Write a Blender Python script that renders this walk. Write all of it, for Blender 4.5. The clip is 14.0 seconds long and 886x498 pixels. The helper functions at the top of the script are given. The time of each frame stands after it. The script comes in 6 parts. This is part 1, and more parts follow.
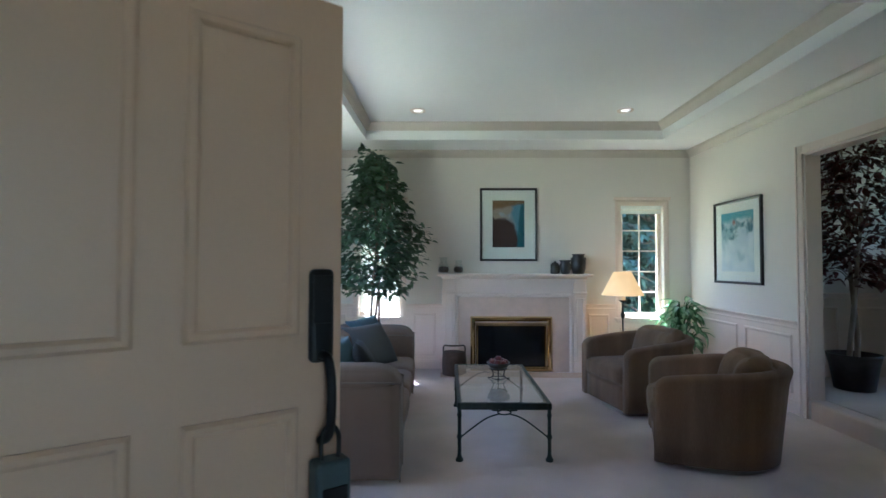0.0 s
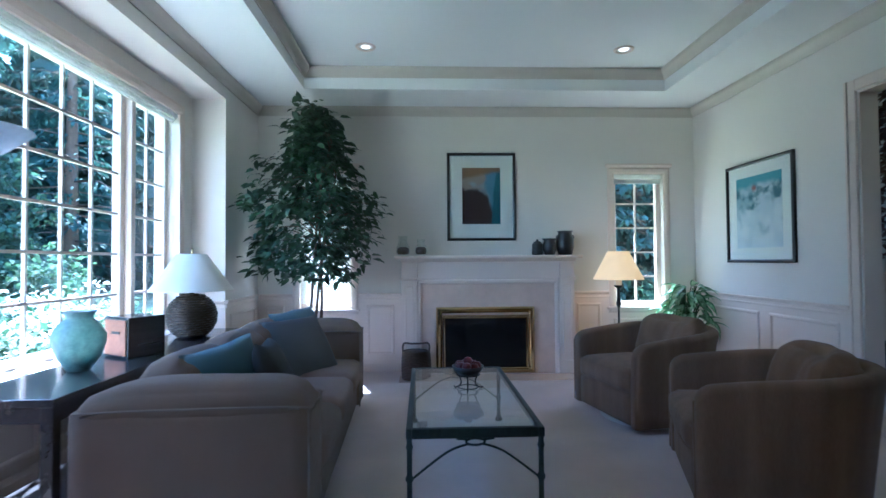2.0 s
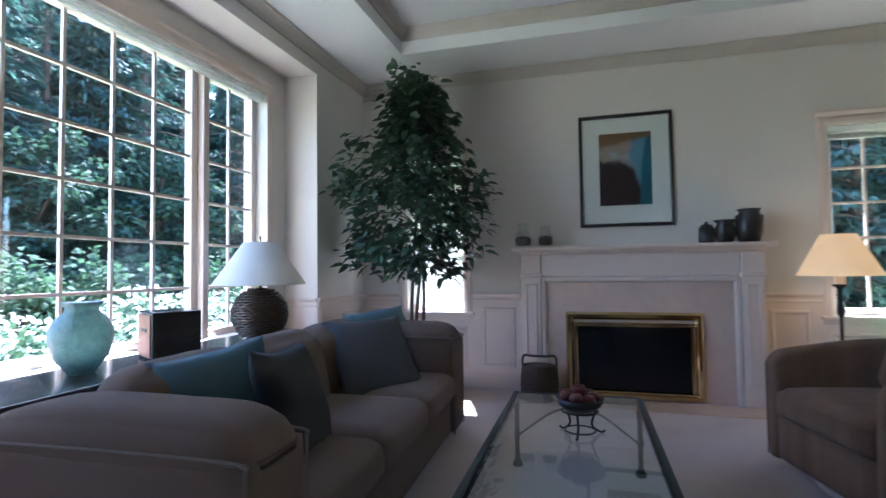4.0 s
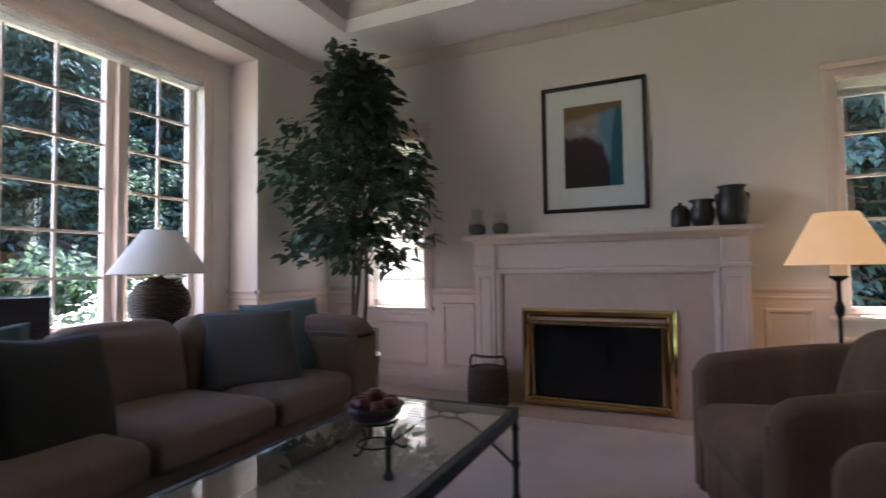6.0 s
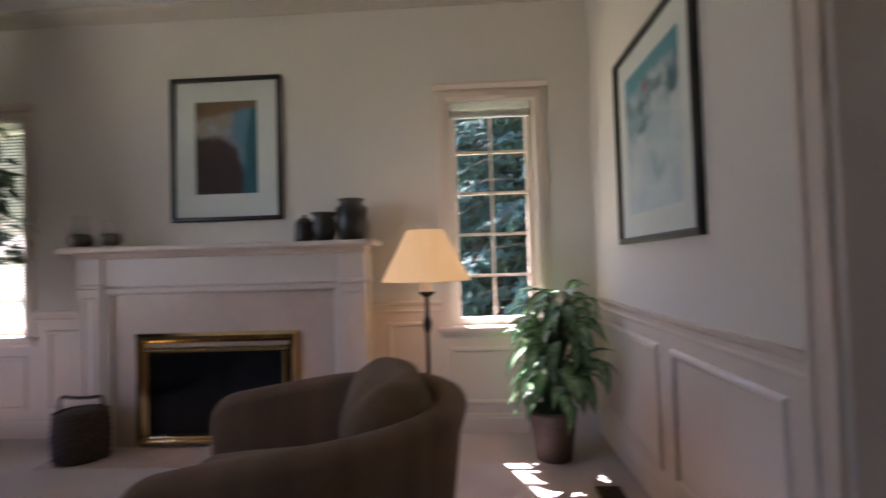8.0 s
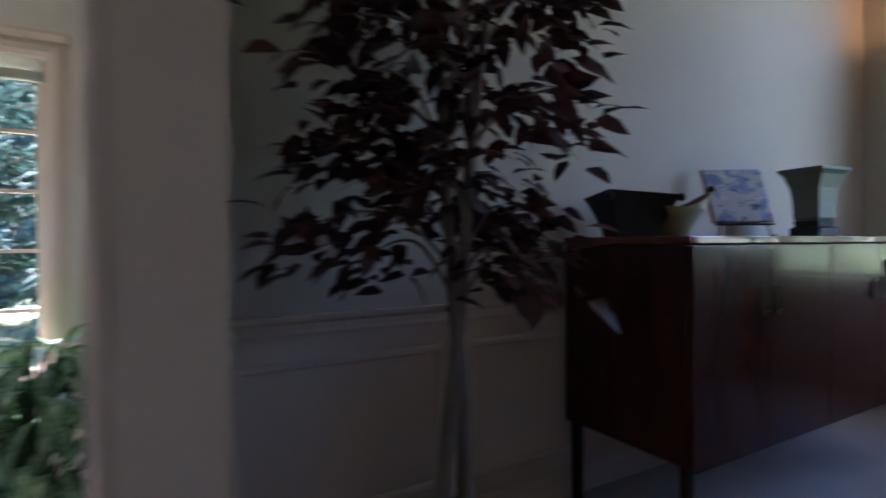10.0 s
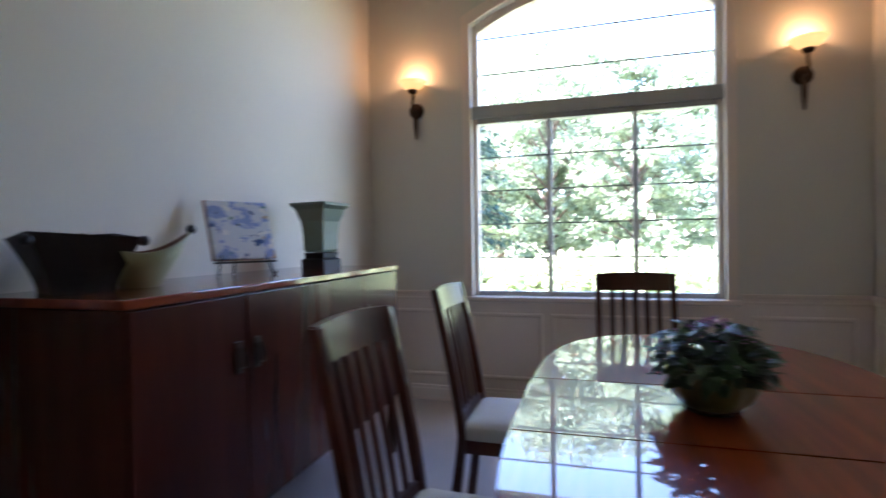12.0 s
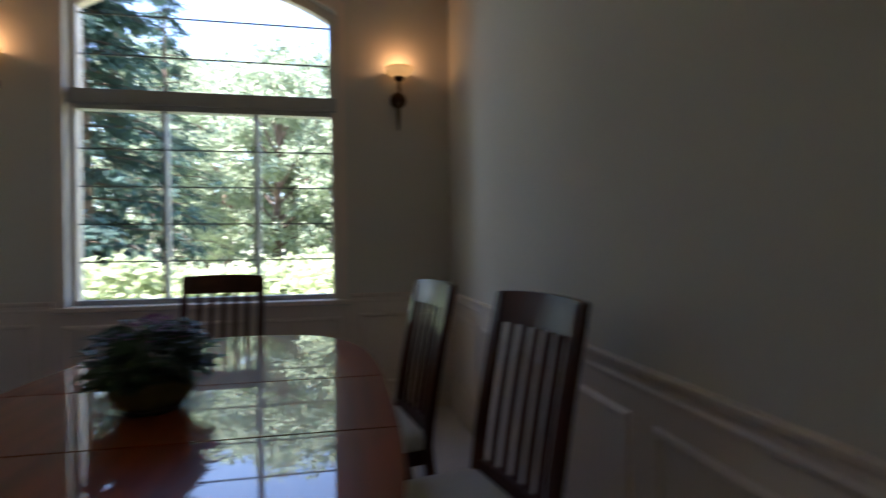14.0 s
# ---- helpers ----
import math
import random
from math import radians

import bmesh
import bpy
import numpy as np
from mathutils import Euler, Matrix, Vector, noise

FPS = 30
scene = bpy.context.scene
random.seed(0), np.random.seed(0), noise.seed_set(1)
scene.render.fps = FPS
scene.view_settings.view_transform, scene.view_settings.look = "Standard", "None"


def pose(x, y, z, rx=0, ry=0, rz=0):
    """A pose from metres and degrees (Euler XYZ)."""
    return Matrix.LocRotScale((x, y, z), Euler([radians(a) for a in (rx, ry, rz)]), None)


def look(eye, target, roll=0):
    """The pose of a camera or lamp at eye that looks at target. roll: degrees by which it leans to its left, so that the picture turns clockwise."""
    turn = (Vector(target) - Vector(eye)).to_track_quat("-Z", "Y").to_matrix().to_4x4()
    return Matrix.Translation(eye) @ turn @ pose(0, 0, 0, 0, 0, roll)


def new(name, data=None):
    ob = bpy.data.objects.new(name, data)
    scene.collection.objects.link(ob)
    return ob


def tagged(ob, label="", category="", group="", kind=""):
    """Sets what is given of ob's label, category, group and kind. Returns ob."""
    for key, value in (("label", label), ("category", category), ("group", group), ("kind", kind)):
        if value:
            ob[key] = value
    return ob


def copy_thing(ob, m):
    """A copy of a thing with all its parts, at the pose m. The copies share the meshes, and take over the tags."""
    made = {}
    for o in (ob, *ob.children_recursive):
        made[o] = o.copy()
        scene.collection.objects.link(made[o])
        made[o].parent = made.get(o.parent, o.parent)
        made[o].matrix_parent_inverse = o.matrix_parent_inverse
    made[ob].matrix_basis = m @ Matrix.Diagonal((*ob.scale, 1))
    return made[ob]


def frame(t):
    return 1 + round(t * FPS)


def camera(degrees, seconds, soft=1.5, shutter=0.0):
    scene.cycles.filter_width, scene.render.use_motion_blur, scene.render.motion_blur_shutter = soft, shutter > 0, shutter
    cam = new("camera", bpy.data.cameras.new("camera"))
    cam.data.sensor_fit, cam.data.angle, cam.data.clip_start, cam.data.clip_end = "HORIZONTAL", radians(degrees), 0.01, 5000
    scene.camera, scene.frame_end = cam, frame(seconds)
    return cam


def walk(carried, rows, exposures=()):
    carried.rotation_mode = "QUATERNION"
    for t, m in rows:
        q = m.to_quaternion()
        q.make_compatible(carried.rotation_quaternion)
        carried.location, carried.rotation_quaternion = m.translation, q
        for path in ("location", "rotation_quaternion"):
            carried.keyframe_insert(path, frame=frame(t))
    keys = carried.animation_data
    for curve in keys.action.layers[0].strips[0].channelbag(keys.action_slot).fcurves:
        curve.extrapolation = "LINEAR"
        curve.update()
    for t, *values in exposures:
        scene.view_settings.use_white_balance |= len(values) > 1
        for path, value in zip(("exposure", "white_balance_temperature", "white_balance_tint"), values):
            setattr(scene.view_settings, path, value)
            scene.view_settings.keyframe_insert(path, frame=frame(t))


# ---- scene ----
cam = camera(82.1, 14.0, 1.5, 0.7)
PATH = [
    (0, (-0.021, 0.036, 1.361), (-0.04, 2.035, 1.424), 0.1),
    (0.5, (-0.012, 0.274, 1.289), (0.029, 2.273, 1.349), -0.2),
    (1, (0.034, 0.576, 1.244), (0.098, 2.574, 1.296), -0.3),
    (1.5, (0.089, 0.901, 1.203), (0.162, 2.899, 1.256), -0.3),
    (2, (0.129, 1.198, 1.189), (0.21, 3.196, 1.238), -0.4),
    (2.5, (0.182, 1.452, 1.187), (0.233, 3.451, 1.237), -0.4),
    (3, (0.26, 1.709, 1.167), (0.143, 3.705, 1.224), -0.5),
    (3.2, (0.301, 1.822, 1.153), (0.086, 3.81, 1.218), -0.5),
    (5.3, (0.934, 2.635, 0.979), (0.095, 4.448, 1.064), -0.8),
    (5.5, (1.069, 2.709, 0.98), (0.212, 4.514, 1.067), -0.7),
    (6, (1.34, 2.877, 0.988), (0.499, 4.689, 1.073), -0.7),
    (6.5, (1.584, 2.979, 1.017), (0.838, 4.833, 1.096), -0.9),
    (7, (1.880, 3.102, 1.048), (1.289, 5.012, 1.115), -1.1),
    (7.5, (2.155, 3.288, 1.080), (1.780, 5.250, 1.136), -1.2),
    (7.7, (2.249, 3.361, 1.074), (1.978, 5.341, 1.138), -1.3),
    (9.8, (3.117, 3.854, 1.296), (4.022, 5.638, 1.274), -1.2),
    (10, (3.223, 3.873, 1.306), (4.219, 5.607, 1.281), -0.3),
    (10.5, (3.430, 3.990, 1.330), (4.759, 5.484, 1.307), -1.0),
    (11, (3.607, 4.027, 1.404), (5.218, 5.211, 1.381), -1.0),
    (11.5, (3.704, 3.977, 1.453), (5.526, 4.800, 1.429), -0.9),
    (12, (3.753, 3.763, 1.463), (5.670, 4.330, 1.437), -0.9),
    (12.5, (3.761, 3.590, 1.428), (5.730, 3.941, 1.418), -0.7),
    (13, (3.755, 3.409, 1.415), (5.750, 3.554, 1.407), -0.7),
    (13.5, (3.779, 3.150, 1.412), (5.777, 3.060, 1.405), -0.7),
    (14, (3.816, 2.824, 1.409), (5.779, 2.442, 1.403), -0.7),
]
EXPOSURES = [
    (0.0, 4.1, 4950, 9), (0.5, 4.1, 4800, 9), (1.0, 4.1, 4480, 9), (2.0, 4.0, 4330, 9), (3.0, 3.85, 4460, 10), (5.5, 3.43, 5600, 29), (7.5, 3.46, 5850, 30),
    (9.8, 3.35, 5450, 27), (10.0, 3.5, 5300, 27), (10.3, 5.0, 5250, 30), (10.5, 5.3, 5250, 32), (11.0, 5.5, 5250, 32), (11.5, 5.15, 5400, 31),
    (12.0, 4.2, 5600, 27), (12.5, 3.45, 5750, 26), (13.0, 3.2, 5800, 26), (14.0, 2.92, 5900, 23)]
walk(cam, [(t, look(eye, target, roll)) for t, eye, target, roll in PATH], EXPOSURES)

# ---- world and sun ----
SUN_WAY = Vector((0.28, -0.80, -1.16)).normalized()
world = bpy.data.worlds.new("sky")
scene.world = world
world.use_nodes = True
wn = world.node_tree.nodes
sky = wn.new("ShaderNodeTexSky")
sky.sky_type = 'NISHITA'
sky.sun_disc = False
sky.sun_elevation = math.asin(-SUN_WAY.z)
sky.sun_rotation = math.atan2(-SUN_WAY.x, -SUN_WAY.y)
world.node_tree.links.new(sky.outputs[0], wn["Background"].inputs[0])
wn["Background"].inputs[1].default_value = 0.15
sun_data = bpy.data.lights.new("sun", 'SUN')
sun_data.energy, sun_data.angle, sun_data.color = 5.0, radians(0.6), (1.0, 0.95, 0.87)
sun = new("sun", sun_data)
sun.matrix_world = look((0, 0, 30), Vector((0, 0, 30)) + SUN_WAY)


# ---- materials ----
def material(name, color, rough=0.6, metal=0.0, vary=0.06, scale=6.0, bump=0.0, grain=120.0, color2=None,
             stretch=(1, 1, 1), spec=0.5, sheen=0.0, transmission=0.0, island=0.0, each=0.0):
    """Two scales of noise over the base colour, and a fine bump."""
    m = bpy.data.materials.new(name)
    m.use_nodes = True
    n, l = m.node_tree.nodes, m.node_tree.links
    b = n["Principled BSDF"]
    b.inputs["Roughness"].default_value, b.inputs["Metallic"].default_value = rough, metal
    b.inputs["Specular IOR Level"].default_value = spec
    b.inputs["Sheen Weight"].default_value = sheen
    b.inputs["Transmission Weight"].default_value = transmission
    tc, mp = n.new("ShaderNodeTexCoord"), n.new("ShaderNodeMapping")
    l.new(tc.outputs["Object"], mp.inputs[0])
    mp.inputs["Scale"].default_value = stretch
    big, fine = n.new("ShaderNodeTexNoise"), n.new("ShaderNodeTexNoise")
    for t, s in ((big, scale), (fine, grain)):
        t.inputs["Scale"].default_value = s
        t.inputs["Detail"].default_value = 4
        l.new(mp.outputs[0], t.inputs["Vector"])
    add = n.new("ShaderNodeMix")
    add.data_type = 'FLOAT'
    add.inputs[0].default_value = 0.35
    l.new(big.outputs[0], add.inputs[2])
    l.new(fine.outputs[0], add.inputs[3])
    ramp = n.new("ShaderNodeValToRGB")
    ramp.color_ramp.elements[0].position, ramp.color_ramp.elements[1].position = 0.3, 0.7
    lo = color if color2 is None else color2
    ramp.color_ramp.elements[0].color = (*[max(0, c * (1 - vary)) for c in lo], 1)
    ramp.color_ramp.elements[1].color = (*[min(1, c * (1 + vary)) for c in color], 1)
    l.new(add.outputs[0], ramp.inputs[0])
    out = ramp.outputs[0]
    if island or each:
        hsv = n.new("ShaderNodeHueSaturation")
        src = n.new("ShaderNodeNewGeometry").outputs["Random Per Island"] if island else n.new("ShaderNodeObjectInfo").outputs["Random"]
        k = n.new("ShaderNodeMapRange")
        k.inputs[3].default_value, k.inputs[4].default_value = 1 - (island or each), 1 + (island or each)
        l.new(src, k.inputs[0])
        l.new(k.outputs[0], hsv.inputs["Value"])
        l.new(out, hsv.inputs["Color"])
        out = hsv.outputs[0]
    l.new(out, b.inputs["Base Color"])
    if bump:
        bp = n.new("ShaderNodeBump")
        bp.inputs["Strength"].default_value, bp.inputs["Distance"].default_value = bump, 0.004
        l.new(fine.outputs[0], bp.inputs["Height"])
        l.new(bp.outputs[0], b.inputs["Normal"])
    return m


def leaf_material(name, color, color2, glow=0.35, rough=0.45, island=0.35):
    """A leaf that lets some light through."""
    m = material(name, color, rough, color2=color2, vary=0.15, scale=9, grain=60, island=island)
    n, l = m.node_tree.nodes, m.node_tree.links
    b = n["Principled BSDF"]
    tr, mix = n.new("ShaderNodeBsdfTranslucent"), n.new("ShaderNodeMixShader")
    src = b.inputs["Base Color"].links[0].from_socket
    l.new(src, tr.inputs[0])
    mix.inputs[0].default_value = glow
    l.new(b.outputs[0], mix.inputs[1])
    l.new(tr.outputs[0], mix.inputs[2])
    l.new(mix.outputs[0], n["Material Output"].inputs[0])
    return m


def wood_material(name, dark, light, rough=0.3, along="x", bands=7.0, coat=0.4):
    """Wood with its grain along one axis."""
    s = {"x": (0.06, 1, 1), "y": (1, 0.06, 1), "z": (1, 1, 0.06)}[along]
    m = material(name, light, rough, color2=dark, vary=0.05, scale=bands * 3, grain=90, stretch=s, bump=0.008)
    b = m.node_tree.nodes["Principled BSDF"]
    b.inputs["Coat Weight"].default_value, b.inputs["Coat Roughness"].default_value = coat, 0.05
    return m


def glass_material(name, tint=(1, 1, 1), rough=0.0, ior=1.45):
    m = bpy.data.materials.new(name)
    m.use_nodes = True
    b = m.node_tree.nodes["Principled BSDF"]
    b.inputs["Base Color"].default_value = (*tint, 1)
    b.inputs["Roughness"].default_value, b.inputs["Transmission Weight"].default_value, b.inputs["IOR"].default_value = rough, 1.0, ior
    return m


def pane_material(name, least=0.02, most=0.5):
    """A thin window pane: clear, with the mirror of its surface."""
    m = bpy.data.materials.new(name)
    m.use_nodes = True
    n, l = m.node_tree.nodes, m.node_tree.links
    clear, gloss, mix, lw = n.new("ShaderNodeBsdfTransparent"), n.new("ShaderNodeBsdfGlossy"), n.new("ShaderNodeMixShader"), n.new("ShaderNodeLayerWeight")
    power, scaled = n.new("ShaderNodeMath"), n.new("ShaderNodeMath")
    power.operation, scaled.operation = 'POWER', 'MULTIPLY_ADD'
    power.inputs[1].default_value = 5.0
    scaled.inputs[1].default_value, scaled.inputs[2].default_value = most, least
    l.new(lw.outputs["Facing"], power.inputs[0])
    l.new(power.outputs[0], scaled.inputs[0])
    clear.inputs[0].default_value = (0.97, 0.985, 0.98, 1)
    gloss.inputs["Roughness"].default_value = 0.01
    l.new(scaled.outputs[0], mix.inputs[0])
    l.new(clear.outputs[0], mix.inputs[1])
    l.new(gloss.outputs[0], mix.inputs[2])
    l.new(mix.outputs[0], n["Material Output"].inputs[0])
    return m


def glowing(name, color, strength, base=(0.8, 0.7, 0.55), rough=0.6):
    m = material(name, base, rough)
    b = m.node_tree.nodes["Principled BSDF"]
    b.inputs["Emission Color"].default_value, b.inputs["Emission Strength"].default_value = (*color, 1), strength
    return m


def painted(name, base, layers, scale=3.0, seed=0.0):
    """A print laid down in soft-edged patches: each layer is (colour, a, b, c, d, soft), covering where a*x + b*y + c*noise + d > 0."""
    m = bpy.data.materials.new(name)
    m.use_nodes = True
    n, l = m.node_tree.nodes, m.node_tree.links
    b = n["Principled BSDF"]
    b.inputs["Roughness"].default_value = 0.7
    tc, sep = n.new("ShaderNodeTexCoord"), n.new("ShaderNodeSeparateXYZ")
    l.new(tc.outputs["Generated"], sep.inputs[0])
    def calc(op, p, q):
        k = n.new("ShaderNodeMath")
        k.operation = op
        for s, v in enumerate((p, q)):
            if isinstance(v, (int, float)):
                k.inputs[s].default_value = v
            else:
                l.new(v, k.inputs[s])
        return k.outputs[0]
    rgb = n.new("ShaderNodeRGB")
    rgb.outputs[0].default_value = (*base, 1)
    acc = rgb.outputs[0]
    for k, (col, a, bb, c, d, soft) in enumerate(layers):
        mp, noi = n.new("ShaderNodeMapping"), n.new("ShaderNodeTexNoise")
        mp.inputs["Location"].default_value = (seed + k * 3.7, k * 1.9, 0)
        l.new(tc.outputs["Generated"], mp.inputs[0])
        l.new(mp.outputs[0], noi.inputs["Vector"])
        noi.inputs["Scale"].default_value, noi.inputs["Detail"].default_value = scale, 7
        s = calc('ADD', calc('MULTIPLY', sep.outputs[0], a), calc('MULTIPLY', sep.outputs[1], bb))
        s = calc('ADD', s, calc('MULTIPLY', calc('SUBTRACT', noi.outputs[0], 0.5), c))
        s = calc('ADD', s, d)
        r = n.new("ShaderNodeMapRange")
        r.interpolation_type = 'SMOOTHSTEP'
        r.inputs[1].default_value, r.inputs[2].default_value = -soft, soft
        l.new(s, r.inputs[0])
        mix = n.new("ShaderNodeMix")
        mix.data_type = 'RGBA'
        l.new(r.outputs[0], mix.inputs[0])
        l.new(acc, mix.inputs[6])
        mix.inputs[7].default_value = (*col, 1)
        acc = mix.outputs[2]
    l.new(acc, b.inputs["Base Color"])
    return m


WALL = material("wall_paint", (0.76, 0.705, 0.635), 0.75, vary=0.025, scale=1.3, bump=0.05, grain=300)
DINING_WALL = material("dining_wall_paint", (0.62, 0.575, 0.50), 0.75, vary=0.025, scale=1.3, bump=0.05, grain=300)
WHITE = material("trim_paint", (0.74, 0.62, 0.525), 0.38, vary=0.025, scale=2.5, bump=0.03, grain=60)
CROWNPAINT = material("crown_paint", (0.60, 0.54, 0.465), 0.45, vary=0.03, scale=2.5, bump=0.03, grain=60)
CEIL = material("ceiling_paint", (0.87, 0.86, 0.84), 0.9, vary=0.02, scale=1.5, bump=0.12, grain=220)
CARPET = material("carpet_pile", (0.61, 0.49, 0.43), 0.98, vary=0.10, scale=2.2, bump=0.9, grain=260, color2=(0.54, 0.43, 0.38), sheen=0.3)
DINING_CARPET = material("dining_carpet_pile", (0.55, 0.48, 0.44), 0.98, vary=0.10, scale=2.2, bump=0.9, grain=260, color2=(0.48, 0.42, 0.39), sheen=0.3)
SOFA = material("taupe_weave", (0.152, 0.101, 0.066), 0.95, vary=0.14, scale=3.5, bump=0.6, grain=420, sheen=0.06)
CHAIR = material("brown_chenille", (0.218, 0.131, 0.072), 0.95, vary=0.16, scale=9, bump=0.6, grain=330, sheen=0.08, stretch=(1, 1, 0.08), color2=(0.162, 0.094, 0.049))
PIPING = material("taupe_cord", (0.17, 0.13, 0.10), 0.9, bump=0.3)
BLUE = material("blue_cushion_cloth", (0.068, 0.118, 0.135), 0.92, vary=0.12, scale=6, bump=0.4, grain=380, sheen=0.1)
PALEBLUE = material("pale_blue_cushion_cloth", (0.085, 0.135, 0.150), 0.92, vary=0.12, scale=6, bump=0.4, grain=380, sheen=0.1)
GREEN = material("grey_green_cushion_cloth", (0.030, 0.029, 0.025), 0.92, vary=0.12, scale=6, bump=0.4, grain=380, sheen=0.04)
GREY = material("grey_cushion_cloth", (0.064, 0.060, 0.054), 0.92, vary=0.12, scale=6, bump=0.4, grain=380, sheen=0.05)
IRON = material("black_wrought_iron", (0.018, 0.02, 0.02), 0.5, 0.6, vary=0.2, scale=30, bump=0.3, grain=90)
GREENIRON = material("verdigris_iron", (0.03, 0.045, 0.042), 0.45, 0.5, vary=0.3, scale=30, bump=0.3, grain=90)
BRASS = material("polished_brass", (0.60, 0.45, 0.22), 0.11, 1.0, vary=0.08, scale=8, bump=0.03)
VENTSHADE = material("vent_shade", (0.012, 0.012, 0.012), 0.8, vary=0.3, scale=12, bump=0.3)
FIREGLASS = material("dark_fire_glass", (0.006, 0.006, 0.007), 0.12, vary=0.2, spec=0.4)
ESPRESSO = wood_material("dark_stained_wood", (0.018, 0.016, 0.018), (0.035, 0.03, 0.03), 0.25, "y")
MAHOGANY = wood_material("mahogany", (0.18, 0.030, 0.008), (0.31, 0.058, 0.014), 0.3, "x", coat=1.0)
for key, value in (("Coat IOR", 1.65), ("Coat Roughness", 0.02), ("Specular IOR Level", 0.1)):
    MAHOGANY.node_tree.nodes["Principled BSDF"].inputs[key].default_value = value
CABINETWOOD = wood_material("cabinet_mahogany", (0.045, 0.010, 0.006), (0.085, 0.018, 0.010), 0.25, "z", 4.0, 0.2)
CHAIRWOOD = wood_material("chair_mahogany", (0.045, 0.011, 0.006), (0.085, 0.021, 0.010), 0.30, "z", 4.0, 0.2)
for m in (CHAIRWOOD, CABINETWOOD):
    m.node_tree.nodes["Principled BSDF"].inputs["Specular IOR Level"].default_value = 0.3
EBONY = material("ebonised_wood", (0.012, 0.010, 0.010), 0.6, vary=0.3, scale=14)
PANE = pane_material("window_pane", 0.045)
NONGLARE = pane_material("picture_glass", 0.008, 0.25)
GLASS = glass_material("table_glass", (0.86, 0.95, 0.92))
TURQ = material("crackled_turquoise_glass", (0.50, 0.66, 0.62), 0.3, vary=0.22, scale=26, bump=0.5, grain=70, color2=(0.30, 0.50, 0.50), transmission=0.75)
SHADE = material("linen_shade", (0.66, 0.63, 0.55), 0.9, vary=0.04, bump=0.2, grain=300)
LITSHADE = glowing("lit_linen_shade", (1.0, 0.56, 0.19), 0.050, (0.70, 0.56, 0.38))
BULB = glowing("lit_bulb", (1.0, 0.72, 0.42), 1.2)
DOWNLIGHT = glowing("downlight_bulb", (1.0, 0.85, 0.6), 0.16)
ALABASTER = glowing("lit_alabaster", (1.0, 0.52, 0.15), 0.08, (0.8, 0.6, 0.35), 0.4)
BRONZE = material("aged_bronze", (0.05, 0.028, 0.018), 0.4, 0.7, vary=0.25, scale=30, bump=0.2)
BRAID = material("woven_dark_brass", (0.065, 0.045, 0.03), 0.3, 0.6, vary=0.4, scale=50, bump=0.8, grain=110)
WICKER = material("woven_wicker", (0.075, 0.05, 0.035), 0.7, vary=0.35, scale=40, bump=1.0, grain=90)
POTTERY = material("dark_glazed_pottery", (0.028, 0.03, 0.028), 0.35, vary=0.35, scale=18, bump=0.25, grain=60, color2=(0.045, 0.03, 0.022))
CELADON = material("celadon_glaze", (0.15, 0.195, 0.145), 0.5, vary=0.10, scale=9, bump=0.05)
BOWLOUT = material("black_lacquer", (0.012, 0.010, 0.010), 0.3, vary=0.3)
BOWLIN = material("cream_green_glaze", (0.40, 0.42, 0.26), 0.35, vary=0.1, scale=7)
BOWLRED = material("rust_glaze", (0.14, 0.045, 0.02), 0.4, vary=0.2, scale=7)
SEAT = material("cream_seat_cloth", (0.66, 0.60, 0.52), 0.9, vary=0.06, scale=5, bump=0.35, grain=350)
MAT = material("mount_board", (0.82, 0.81, 0.78), 0.8, vary=0.015)
FRAMEWOOD = material("black_picture_frame", (0.022, 0.017, 0.015), 0.3, vary=0.2, scale=20)
BARK = material("tree_bark", (0.13, 0.085, 0.06), 0.9, vary=0.3, scale=22, bump=0.8, grain=60, stretch=(1, 1, 0.3))
PALEBARK = material("pale_bark", (0.27, 0.22, 0.18), 0.85, vary=0.3, scale=22, bump=0.7, grain=60, stretch=(1, 1, 0.3))
FICUS = leaf_material("ficus_leaf", (0.070, 0.122, 0.058), (0.024, 0.048, 0.032), 0.3)
REDLEAF = leaf_material("dark_red_leaf", (0.13, 0.030, 0.032), (0.026, 0.032, 0.024), 0.25, 0.45)
VARLEAF = leaf_material("variegated_leaf", (0.42, 0.58, 0.33), (0.06, 0.17, 0.075), 0.35)
LEAFEDGE = leaf_material("green_leaf_margin", (0.10, 0.24, 0.09), (0.045, 0.13, 0.055), 0.3)
TABLELEAF = leaf_material("house_plant_leaf", (0.05, 0.10, 0.04), (0.03, 0.06, 0.03), 0.2)
PINKPETAL = leaf_material("mauve_petal", (0.46, 0.17, 0.38), (0.28, 0.10, 0.24), 0.3)
FOIL = material("yellow_green_pot", (0.11, 0.10, 0.032), 0.35, vary=0.25, scale=20)
BERRY = material("dark_red_fruit", (0.10, 0.015, 0.012), 0.35, vary=0.35, scale=20)
SOIL = material("potting_soil", (0.03, 0.022, 0.016), 0.95, vary=0.3, bump=0.8)
TERRA = material("dark_pot_glaze", (0.05, 0.04, 0.035), 0.4, vary=0.3, scale=14)
DOORPAINT = material("door_paint", (0.61, 0.405, 0.268), 0.45, vary=0.03, scale=2.0, bump=0.05, grain=80)
BLACKMETAL = material("black_lockset", (0.012, 0.012, 0.013), 0.45, 0.4, vary=0.2)
LOCKBOX = material("grey_green_lockbox", (0.05, 0.07, 0.07), 0.5, vary=0.2)
BLIND = leaf_material("white_blind", (0.88, 0.88, 0.86), (0.88, 0.88, 0.86), 0.65, 0.6, 0.02)
